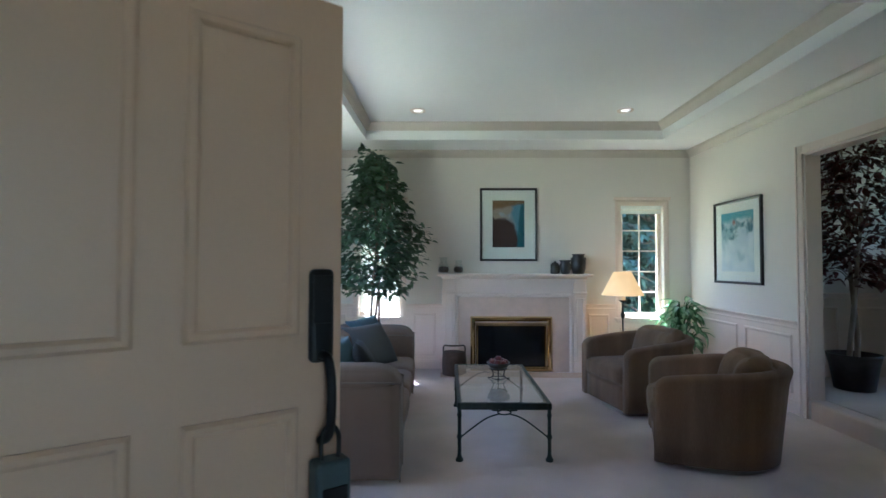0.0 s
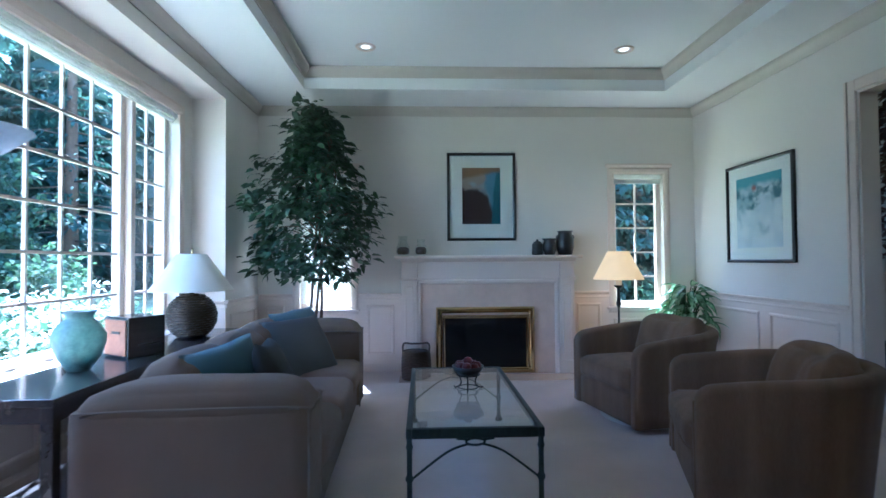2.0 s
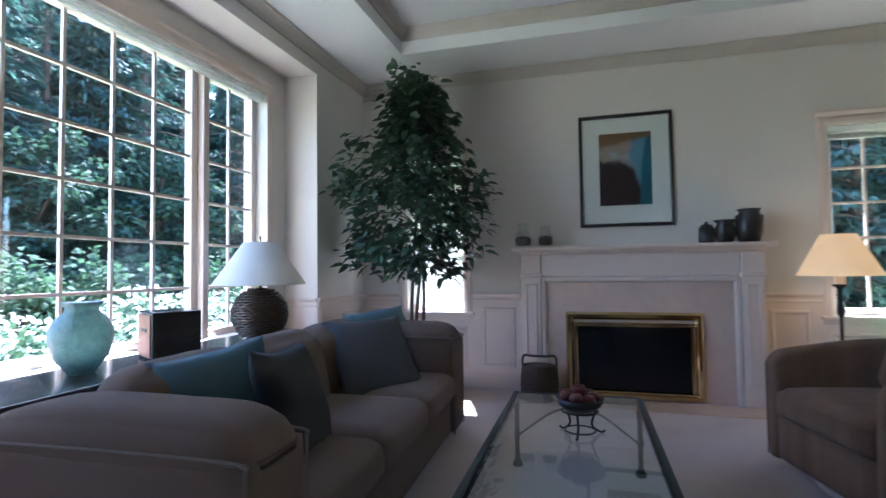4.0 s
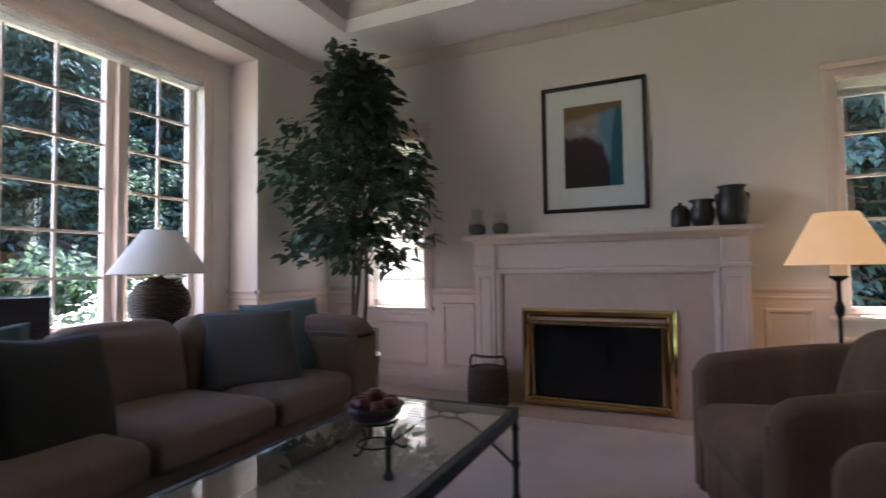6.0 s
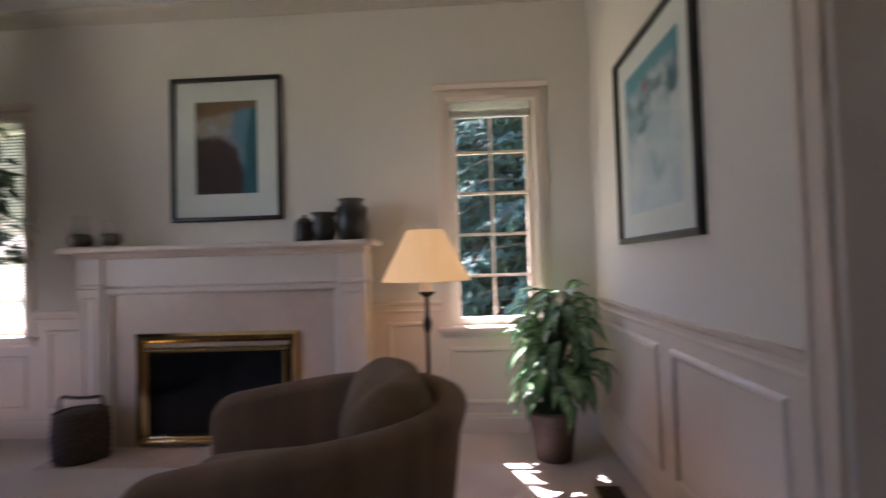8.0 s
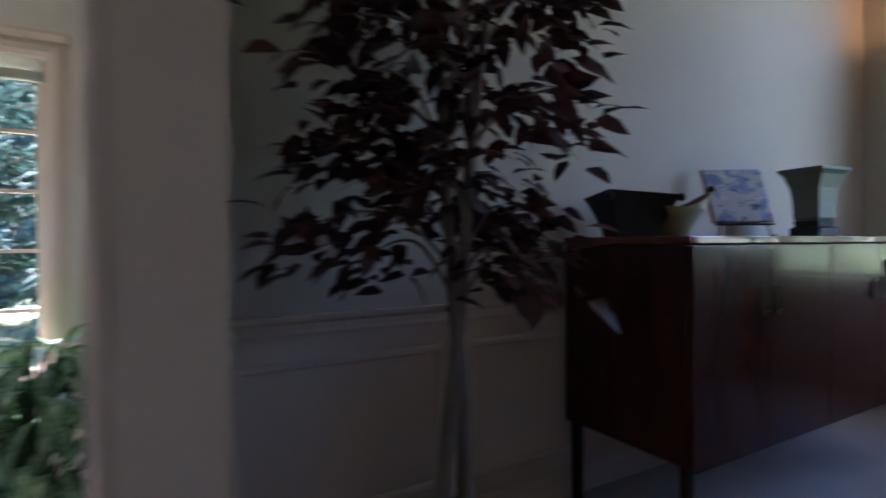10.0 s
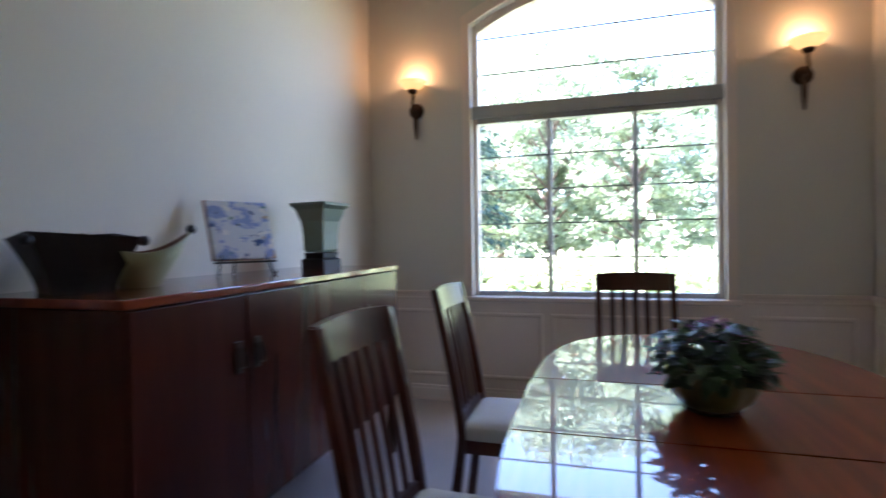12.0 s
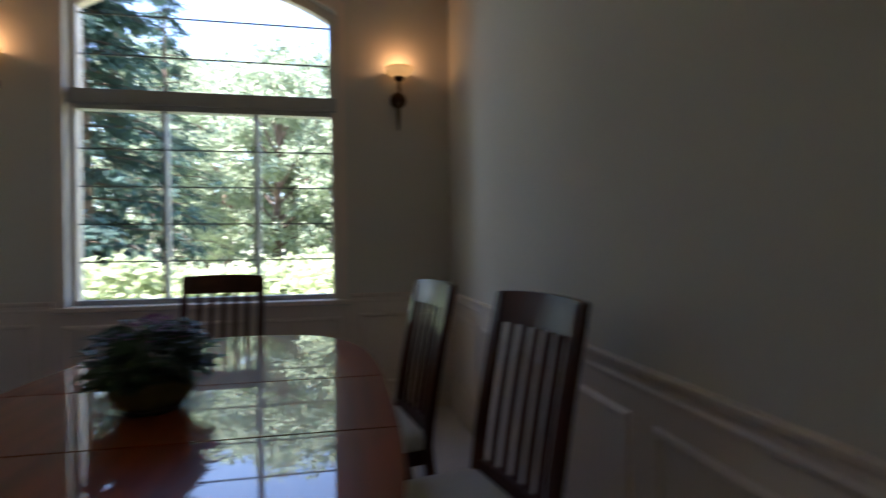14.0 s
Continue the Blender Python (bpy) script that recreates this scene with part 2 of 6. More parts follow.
ALU = material("grey_window_alloy", (0.42, 0.41, 0.40), 0.4, 0.3, vary=0.05)
DARKGRID = material("dark_window_grid", (0.10, 0.10, 0.10), 0.5)
MARBLE = material("hearth_marble", (0.69, 0.53, 0.42), 0.25, vary=0.05, scale=3, grain=14, color2=(0.63, 0.475, 0.37))
VENT = material("brown_vent_metal", (0.16, 0.11, 0.07), 0.4, 0.6)
SOILGROUND = material("garden_ground", (0.36, 0.37, 0.20), 0.95, vary=0.35, scale=0.5, bump=0.8, grain=9, color2=(0.24, 0.27, 0.13))
# tree leaves twice: sun glare put into the pale colour, shade into the dark
SUNLEAF = leaf_material("sunlit_leaf", (0.42, 0.47, 0.32), (0.20, 0.27, 0.17), 0.45, 0.85, 0.35)
SHADELEAF = leaf_material("shaded_leaf", (0.06, 0.105, 0.06), (0.02, 0.045, 0.03), 0.3, 0.85, 0.35)
FIRLEAF = leaf_material("fir_needles", (0.060, 0.115, 0.085), (0.030, 0.066, 0.056), 0.35, 0.85, 0.35)
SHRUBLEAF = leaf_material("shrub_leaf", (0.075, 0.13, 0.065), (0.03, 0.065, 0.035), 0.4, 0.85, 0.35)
# the hedge's bright sunlight is put into this pale yellow-green
SUNHEDGELEAF = leaf_material("sunlit_hedge_leaf", (0.55, 0.60, 0.36), (0.34, 0.42, 0.22), 0.45, 0.5, 0.3)
BLOSSOM = leaf_material("white_blossom", (0.62, 0.62, 0.56), (0.52, 0.52, 0.42), 0.4, 0.6, 0.2)
SIDING = material("house_siding", (0.55, 0.52, 0.46), 0.8, vary=0.05, scale=2, bump=0.1)
STONE = material("porch_stone", (0.33, 0.31, 0.28), 0.85, vary=0.15, scale=4, bump=0.4, grain=40)


# ---- mesh helpers ----
def empty(name, m, label="", category="", group="", kind=""):
    ob = new(name)
    ob.matrix_world = m
    ob.empty_display_size = 0.1
    return tagged(ob, label, category, group, kind)


def part(name, bm, mat, parent=None, label="", smooth=False):
    """Links a bmesh as one mesh object, under a thing or a part if given."""
    me = bpy.data.meshes.new(name)
    if smooth:
        for f in bm.faces:
            f.smooth = True
    bmesh.ops.recalc_face_normals(bm, faces=bm.faces[:])
    bm.to_mesh(me)
    bm.free()
    me.materials.append(mat)
    ob = new(name, me)
    if parent is not None:
        ob.parent = parent
    return tagged(ob, label)


def box(bm, x0, x1, y0, y1, z0, z1, bevel=0.0, seg=2):
    made = bmesh.ops.create_cube(bm, size=1, matrix=Matrix.Translation(((x0 + x1) / 2, (y0 + y1) / 2, (z0 + z1) / 2)) @ Matrix.Diagonal((x1 - x0, y1 - y0, z1 - z0, 1)))
    if bevel:
        edges = list({e for v in made["verts"] for e in v.link_edges})
        bmesh.ops.bevel(bm, geom=edges, offset=bevel, segments=seg, affect='EDGES', profile=0.5)
    return bm


def boxed(x0, x1, y0, y1, z0, z1, bevel=0.0, seg=2):
    return box(bmesh.new(), x0, x1, y0, y1, z0, z1, bevel, seg)


def lathe(bm, profile, seg=24, at=(0, 0, 0), ripple=0.0, waves=8):
    """A turned shape from (radius, height) pairs."""
    rings = []
    for r, z in profile:
        if r < 1e-5:
            rings.append([bm.verts.new((at[0], at[1], at[2] + z))])
        else:
            rings.append([bm.verts.new((at[0] + r * (1 + ripple * math.sin(waves * a)) * math.cos(a), at[1] + r * (1 + ripple * math.sin(waves * a)) * math.sin(a), at[2] + z))
                          for a in (2 * math.pi * k / seg for k in range(seg))])
    for p, q in zip(rings, rings[1:]):
        for k in range(seg):
            j = (k + 1) % seg
            if len(p) == 1 and len(q) > 1:
                bm.faces.new((p[0], q[j], q[k]))
            elif len(q) == 1 and len(p) > 1:
                bm.faces.new((p[k], p[j], q[0]))
            elif len(p) > 1:
                bm.faces.new((p[k], p[j], q[j], q[k]))
    return bm


def tube(bm, pts, r, seg=8, closed=False):
    """A rod through points; r is one radius or one for each point."""
    pts = [Vector(p) for p in pts]
    n = len(pts)
    rad = r if isinstance(r, (list, tuple)) else [r] * n
    rings, side = [], None
    for k, p in enumerate(pts):
        a = pts[k - 1] if k or closed else p
        b = pts[(k + 1) % n] if k < n - 1 or closed else p
        d = (b - a).normalized()
        if side is None:
            side = d.orthogonal().normalized()
        side = (side - d * side.dot(d)).normalized()
        up = d.cross(side)
        rings.append([bm.verts.new(p + rad[k] * (side * math.cos(t) + up * math.sin(t))) for t in (2 * math.pi * j / seg for j in range(seg))])
    for k in range(n if closed else n - 1):
        p, q = rings[k], rings[(k + 1) % n]
        for j in range(seg):
            bm.faces.new((p[j], p[(j + 1) % seg], q[(j + 1) % seg], q[j]))
    if not closed:
        bm.faces.new(rings[0][::-1])
        bm.faces.new(rings[-1])
    return bm


def smooth_path(pts, steps=6):
    """Points along a soft curve through the given ones."""
    pts = [Vector(p) for p in pts]
    out = []
    for k in range(len(pts) - 1):
        p0, p1, p2, p3 = pts[max(k - 1, 0)], pts[k], pts[k + 1], pts[min(k + 2, len(pts) - 1)]
        for s in range(steps):
            t = s / steps
            out.append(0.5 * ((2 * p1) + (p2 - p0) * t + (2 * p0 - 5 * p1 + 4 * p2 - p3) * t * t + (3 * p1 - p0 - 3 * p2 + p3) * t ** 3))
    return out + [pts[-1]]


def rbox(bm, sx, sy, sz, r, m=None, bulge=(0, 0, 0), cuts=7, wrinkle=0.0):
    """A padded block: rounded edges, faces that swell by bulge."""
    made = bmesh.ops.create_cube(bm, size=2)["verts"]
    edges = list({e for v in made for e in v.link_edges})
    bmesh.ops.subdivide_edges(bm, edges=edges, cuts=cuts, use_grid_fill=True)
    vs = bm.verts[:]
    half = Vector((sx / 2, sy / 2, sz / 2))
    m = m or Matrix.Identity(4)
    for v in vs:
        u = v.co.copy()
        p = Vector([math.copysign(abs(u[i]) ** 0.75, u[i]) * half[i] for i in range(3)])
        core = Vector([max(-half[i] + r, min(half[i] - r, p[i])) for i in range(3)])
        d = p - core
        if d.length > 1e-6:
            p = core + d.normalized() * r
        for i in range(3):
            j, k = (i + 1) % 3, (i + 2) % 3
            p[i] += bulge[i] * u[i] * (1 - u[j] ** 2) * (1 - u[k] ** 2)
        if wrinkle:
            p += wrinkle * noise.noise_vector(p * 7 + Vector((sx * 9, sy * 5, 3)))
        v.co = m @ p
    return bm


def pillow(bm, w, h, t, m, seed=0):
    """A square scatter cushion, thin and pinched at its corners."""
    n = 14
    grid = {}
    for s in (1, -1):
        for i in range(n + 1):
            for j in range(n + 1):
                u, v = 2 * i / n - 1, 2 * j / n - 1
                if s < 0 and (i in (0, n) or j in (0, n)):
                    grid[s, i, j] = grid[1, i, j]
                    continue
                pinch = 1 - 0.07 * (1 - abs(v) ** 2) * abs(u) ** 3
                pinch2 = 1 - 0.07 * (1 - abs(u) ** 2) * abs(v) ** 3
                z = s * t / 2 * ((1 - u * u) * (1 - v * v)) ** 0.42
                p = Vector((u * w / 2 * pinch, v * h / 2 * pinch2, z))
                p += 0.012 * noise.noise_vector(p * 6 + Vector((seed * 3.1, seed, 0)))
                grid[s, i, j] = bm.verts.new(m @ p)
    for s in (1, -1):
        for i in range(n):
            for j in range(n):
                q = [grid[s, i, j], grid[s, i + 1, j], grid[s, i + 1, j + 1], grid[s, i, j + 1]]
                bm.faces.new(q if s > 0 else q[::-1])
    return bm


def strip(bm, p0, p1, inward, profile):
    """A moulding of the given (depth, height) outline, run from p0 to p1 along a wall."""
    p0, p1, inward = Vector(p0), Vector(p1), Vector(inward)
    ends = []
    for p in (p0, p1):
        ends.append([bm.verts.new(p + inward * d + Vector((0, 0, z))) for d, z in profile])
    n = len(profile)
    for k in range(n):
        bm.faces.new((ends[0][k], ends[0][(k + 1) % n], ends[1][(k + 1) % n], ends[1][k]))
    bm.faces.new(ends[0][::-1])
    bm.faces.new(ends[1])
    return bm


def ring_frame(bm, origin, along, up, out, w, h, width, depth, lip=0.4):
    """A mitred frame of four bars with a raised profile, w by h outside, at origin (its lower left corner)."""
    origin, along, up, out = Vector(origin), Vector(along), Vector(up), Vector(out)
    prof = [(0, 0), (0, depth * lip), (width * 0.3, depth), (width * 0.7, depth), (width, depth * lip), (width, 0)]
    loops = []
    for cx, cy, ix, iy in ((0, 0, 1, 1), (w, 0, -1, 1), (w, h, -1, -1), (0, h, 1, -1)):
        loops.append([bm.verts.new(origin + along * (cx + ix * a) + up * (cy + iy * a) + out * d) for a, d in prof])
    for k in range(4):
        a, b = loops[k], loops[(k + 1) % 4]
        for j in range(len(prof)):
            i = (j + 1) % len(prof)
            bm.faces.new((a[j], a[i], b[i], b[j]))
    return bm


def leaf_quad(bm, base, way, normal, length, width, fold=0.2):
    """One pointed oval leaf, folded along its middle and drooping at the tip."""
    way = way.normalized()
    side = way.cross(normal).normalized()
    up = side.cross(way)
    a = bm.verts.new(base)
    m1 = bm.verts.new(base + way * length * 0.4 + up * length * 0.03)
    tip = bm.verts.new(base + way * length - up * length * 0.2)
    for s in (1, -1):
        p = bm.verts.new(base + way * length * 0.25 + side * s * width * 0.46 + up * fold * width * 0.5)
        q = bm.verts.new(base + way * length * 0.62 + side * s * width * 0.40 + up * (fold * width * 0.4 - length * 0.06))
        f = [(a, p, m1), (p, q, m1), (q, tip, m1)]
        for t in f:
            bm.faces.new(t if s > 0 else t[::-1])


def wall_with(name, axis, at, thick, lo, hi, z0, z1, holes, mat, label):
    """A wall across axis ('x' or 'y'), its room face at `at`, thickness added by `thick` (signed); holes are (lo, hi, z0, z1)."""
    bm = bmesh.new()
    a, b = sorted((at, at + thick))
    cuts = sorted({lo, hi, *[h[0] for h in holes], *[h[1] for h in holes]})
    for u0, u1 in zip(cuts, cuts[1:]):
        spans, z = [], z0
        for h in sorted((h for h in holes if h[0] <= u0 and h[1] >= u1), key=lambda q: q[2]):
            if h[2] > z:
                spans.append((z, h[2]))
            z = h[3]
        if z < z1:
            spans.append((z, z1))
        for s0, s1 in spans:
            if axis == 'x':
                box(bm, a, b, u0, u1, s0, s1)
            else:
                box(bm, u0, u1, a, b, s0, s1)
    bmesh.ops.remove_doubles(bm, verts=bm.verts[:], dist=1e-4)
    return tagged(part(name, bm, mat), label, "wall", kind="structure")


# ---- the setting: living room ----
LX, RX, FY, EY = -1.65, 3.18, 6.77, 0.85        # left, right, fireplace and entry walls
SOFFIT, TRAY = 2.88, 3.085
TX0, TX1, TY0, TY1 = -1.015, 2.565, 2.95, 6.16     # tray of the ceiling
DF = 0.17                                         # dining floor
DX, DY0, DY1 = 7.74, 2.00, 5.57                   # dining window wall and side walls
DX0 = 3.315
OPEN0, OPEN1, OPENTOP = 2.75, 4.61, 2.36          # opening between the rooms
LW = (-1.20, -0.64)
RW = (2.26, 2.82)
NZ0, NZ1 = 0.68, 2.15
BAY0, BAY1, BAYX, BAYTOP = 2.35, 5.87, -1.95, 2.68
BW = (2.59, 5.615, 0.63, 2.465)

tagged(part("floor", boxed(-2.3, RX + 0.02, 0.2, FY + 0.2, -0.2, 0.0), CARPET), "beige cut-pile carpet over the living room floor", "floor", kind="structure")
wall_with("wall_north", 'y', FY, 0.2, LX - 0.6, RX + 0.36, -0.2, 3.4, [(LW[0], LW[1], NZ0, NZ1), (RW[0], RW[1], NZ0, NZ1)], WALL, "off-white painted living room wall with two narrow windows")
wall_with("wall_east", 'x', RX, DX0 - RX, 0.5, FY, -0.2, 4.4, [(OPEN0, OPEN1, -0.2, OPENTOP)], WALL, "off-white painted wall with a wide cased opening")
bm = bmesh.new()
box(bm, LX - 0.6, LX, BAY1, FY, -0.2, 3.4)
box(bm, LX - 0.6, LX, 0.65, BAY0, -0.2, 3.4)
box(bm, LX - 0.6, LX, BAY0, BAY1, BAYTOP, 3.4)
tagged(part("wall_west", bm, WALL), "off-white painted wall around a recessed window bay", "wall", kind="structure")
wall_with("wall_bay", 'x', BAYX, -0.2, BAY0, BAY1, -0.2, BAYTOP, [BW], WALL, "painted back wall of the window bay")
wall_with("wall_south", 'y', EY, -0.15, LX, RX, -0.2, 3.4, [(-1.02, 0.86, -0.2, 2.08)], WALL, "painted entry wall with a wide doorway")
bm = bmesh.new()
outer, inner = [(LX - 0.6, 0.5), (RX, 0.5), (RX, FY + 0.2), (LX - 0.6, FY + 0.2)], [(TX0, TY0), (TX1, TY0), (TX1, TY1), (TX0, TY1)]
rim = [[bm.verts.new((x, y, z)) for x, y in ring] for ring in (outer, inner) for z in (SOFFIT, SOFFIT + 0.5)]
for k in range(4):
    j = (k + 1) % 4
    for p, q in ((0, 2), (2, 3), (3, 1), (1, 0)):
        bm.faces.new((rim[p][k], rim[p][j], rim[q][j], rim[q][k]))
tagged(part("ceiling_soffit", bm, CEIL), "white painted lower border of the tray ceiling", "ceiling", kind="structure")
tagged(part("ceiling", boxed(TX0, TX1, TY0, TY1, TRAY, TRAY + 0.26), CEIL), "white painted raised tray ceiling", "ceiling", kind="structure")

CROWN = [(0, 0), (0.012, 0), (0.022, 0.018), (0.03, 0.03), (0.062, 0.062), (0.07, 0.078), (0.07, 0.092), (0.0, 0.092)]
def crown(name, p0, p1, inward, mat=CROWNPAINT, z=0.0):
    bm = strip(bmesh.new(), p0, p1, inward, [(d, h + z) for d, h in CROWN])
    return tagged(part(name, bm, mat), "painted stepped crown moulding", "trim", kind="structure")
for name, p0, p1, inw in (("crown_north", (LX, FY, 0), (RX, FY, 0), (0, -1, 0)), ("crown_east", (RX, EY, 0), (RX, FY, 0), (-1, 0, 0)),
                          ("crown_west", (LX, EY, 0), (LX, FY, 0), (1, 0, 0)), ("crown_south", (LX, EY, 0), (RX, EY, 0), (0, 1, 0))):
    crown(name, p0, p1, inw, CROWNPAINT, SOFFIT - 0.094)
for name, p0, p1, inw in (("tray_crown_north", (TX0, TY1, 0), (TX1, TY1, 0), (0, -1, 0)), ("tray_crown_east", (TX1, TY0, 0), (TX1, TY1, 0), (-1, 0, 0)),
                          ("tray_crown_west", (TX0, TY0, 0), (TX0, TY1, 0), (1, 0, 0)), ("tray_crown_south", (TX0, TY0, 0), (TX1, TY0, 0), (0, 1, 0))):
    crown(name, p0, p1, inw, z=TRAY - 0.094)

RAIL = [(0, -0.075), (0.01, -0.075), (0.014, -0.06), (0.010, -0.05), (0.012, -0.03), (0.026, -0.018), (0.03, -0.006), (0.03, 0.0), (0, 0)]
BASE = [(0, 0), (0.016, 0), (0.016, 0.09), (0.012, 0.10), (0.010, 0.118), (0.004, 0.125), (0, 0.125)]
def rail(name, p0, p1, inward, z, mat=WHITE):
    tagged(part(name, strip(bmesh.new(), p0, p1, inward, [(d, h + z) for d, h in RAIL]), mat), "painted chair rail moulding", "trim", kind="structure")
def baseboard(name, p0, p1, inward, z, mat=WHITE):
    tagged(part(name, strip(bmesh.new(), p0, p1, inward, [(d, h + z) for d, h in BASE]), mat), "painted baseboard", "trim", kind="structure")
def dado(name, p0, p1, inward, z0, z1, mat=WHITE):
    """The painted lower part of a wall, a few millimetres proud."""
    p0, p1 = Vector(p0), Vector(p1)
    bm = strip(bmesh.new(), p0, p1, inward, [(-0.02, z0), (0.004, z0), (0.004, z1), (-0.02, z1)])
    return tagged(part(name, bm, mat), "painted wainscot below the chair rail", "wall", kind="structure")
def panels(parent, p0, along, out, spans, z0, z1, mat=WHITE):
    """Raised rectangular panel mouldings on a wainscot."""
    for a, b in spans:
        part("panel_moulding", ring_frame(bmesh.new(), Vector(p0) + Vector(along) * a + Vector((0, 0, z0)) + Vector(out) * 0.004, along, (0, 0, 1), out, b - a, z1 - z0, 0.032, 0.014), mat, parent)

RZ = 0.85
MX0, MX1 = -0.09, 1.74                            # sides of the fireplace
segs = [("a", LX, LW[0] - 0.07), ("b", LW[1] + 0.07, MX0), ("c", MX1, RW[0] - 0.07), ("d", RW[1] + 0.07, RX)]
for k, a, b in segs:
    rail("chair_rail_north_" + k, (a, FY, 0), (b, FY, 0), (0, -1, 0), RZ)
    d = dado("wainscot_north_" + k, (a, FY, 0), (b, FY, 0), (0, -1, 0), 0, RZ - 0.03)
    if b - a > 0.25:
        panels(d, (a, FY, 0), (1, 0, 0), (0, -1, 0), [(0.09, b - a - 0.09)], 0.18, 0.72)
for k, (a, b) in (("e", LW), ("f", RW)):
    d = dado("wainscot_north_" + k, (a - 0.07, FY, 0), (b + 0.07, FY, 0), (0, -1, 0), 0, NZ0 - 0.06)
    panels(d, (a - 0.07, FY, 0), (1, 0, 0), (0, -1, 0), [(0.05, b - a + 0.09)], 0.18, 0.55)
baseboard("baseboard_north_left", (LX, FY, 0), (MX0, FY, 0), (0, -1, 0), 0)
baseboard("baseboard_north_right", (MX1, FY, 0), (RX, FY, 0), (0, -1, 0), 0)
rail("chair_rail_east", (RX, OPEN1 + 0.1, 0), (RX, FY, 0), (-1, 0, 0), RZ)
d = dado("wainscot_east", (RX, OPEN1 + 0.1, 0), (RX, FY, 0), (-1, 0, 0), 0, RZ - 0.03)
panels(d, (RX, OPEN1 + 0.1, 0), (0, 1, 0), (-1, 0, 0), [(0.10, 0.85), (0.99, 1.94)], 0.18, 0.72)
baseboard("baseboard_east", (RX, OPEN1 + 0.1, 0), (RX, FY, 0), (-1, 0, 0), 0)
rail("chair_rail_east_front", (RX, EY, 0), (RX, OPEN0 - 0.1, 0), (-1, 0, 0), RZ)
d = dado("wainscot_east_front", (RX, EY, 0), (RX, OPEN0 - 0.1, 0), (-1, 0, 0), 0, RZ - 0.03)
panels(d, (RX, EY, 0), (0, 1, 0), (-1, 0, 0), [(0.1, 0.8), (0.9, 1.65)], 0.18, 0.72)
baseboard("baseboard_east_front", (RX, EY, 0), (RX, OPEN0 - 0.1, 0), (-1, 0, 0), 0)
rail("chair_rail_west", (LX, BAY1, 0), (LX, FY, 0), (1, 0, 0), RZ)
d = dado("wainscot_west", (LX, BAY1, 0), (LX, FY, 0), (1, 0, 0), 0, RZ - 0.03)
panels(d, (LX, BAY1, 0), (0, 1, 0), (1, 0, 0), [(0.1, 0.8)], 0.18, 0.72)
baseboard("baseboard_west", (LX, BAY1, 0), (LX, FY, 0), (1, 0, 0), 0)
rail("chair_rail_bay_return", (BAYX, BAY1, 0), (LX, BAY1, 0), (0, -1, 0), RZ)
dado("wainscot_bay_return", (BAYX, BAY1, 0), (LX, BAY1, 0), (0, -1, 0), 0, RZ - 0.03)
d = dado("wainscot_bay", (BAYX, BAY0, 0), (BAYX, BAY1, 0), (1, 0, 0), 0, BW[2] - 0.06)
panels(d, (BAYX, BAY0, 0), (0, 1, 0), (1, 0, 0), [(0.12, 0.85), (0.97, 1.70), (1.82, 2.55), (2.67, 3.40)], 0.18, 0.52)
baseboard("baseboard_bay", (BAYX, BAY0, 0), (BAYX, BAY1, 0), (1, 0, 0), 0)

def casing(name, origin, along, out, w, h, z, width=0.07, sill=True):
    """Moulded trim round a window in a wall."""
    o, along, out = Vector(origin), Vector(along), Vector(out)
    bm = ring_frame(bmesh.new(), o - along * width + Vector((0, 0, z - width)), along, (0, 0, 1), out, w + 2 * width, h + 2 * width, width, 0.022, 0.6)
    return tagged(part(name, bm, WHITE), "painted window casing", "trim", kind="structure")

def sash_window(name, origin, along, out, w, h, cols, rows, label, frame=0.045, mun=0.018, fmat=WHITE, gmat=WHITE):
    """A window frame with muntins and one pane, set with its lower left corner at origin; out points into the room."""
    o, along, out, up = Vector(origin), Vector(along), Vector(out), Vector((0, 0, 1))
    win = empty(name, Matrix.Translation(o), label, "window", kind="structure")
    inv = win.matrix_world.inverted()
    def bar(nm, a0, a1, z0, z1, d0, d1, mat, bev=0.004):
        bm = boxed(0, a1 - a0, 0, d1 - d0, 0, z1 - z0, bev, 1)
        m = Matrix((( *along, 0), (*out, 0), (*up, 0), (0, 0, 0, 1))).transposed()
        bmesh.ops.transform(bm, matrix=m, verts=bm.verts[:])
        bmesh.ops.translate(bm, vec=along * a0 + up * z0 + out * d0, verts=bm.verts[:])
        return part(nm, bm, mat, win)
    bar("window_frame", 0, frame, 0, h, -0.03, 0.03, fmat)
    bar("window_frame", w - frame, w, 0, h, -0.03, 0.03, fmat)
    bar("window_frame", frame, w - frame, 0, frame, -0.03, 0.03, fmat)
    bar("window_frame", frame, w - frame, h - frame, h, -0.03, 0.03, fmat)
    for c in range(1, cols):
        x = frame + (w - 2 * frame) * c / cols
        bar("muntin", x - mun / 2, x + mun / 2, frame, h - frame, -0.008, 0.010, gmat, 0.0)
    for r in range(1, rows):
        z = frame + (h - 2 * frame) * r / rows
        bar("muntin", frame, w - frame, z - mun / 2, z + mun / 2, -0.010, 0.012, gmat, 0.0)
    pane = bar("pane", frame, w - frame, frame, h - frame, -0.003, 0.003, PANE, 0.0)
    pane.visible_shadow = False
    return win

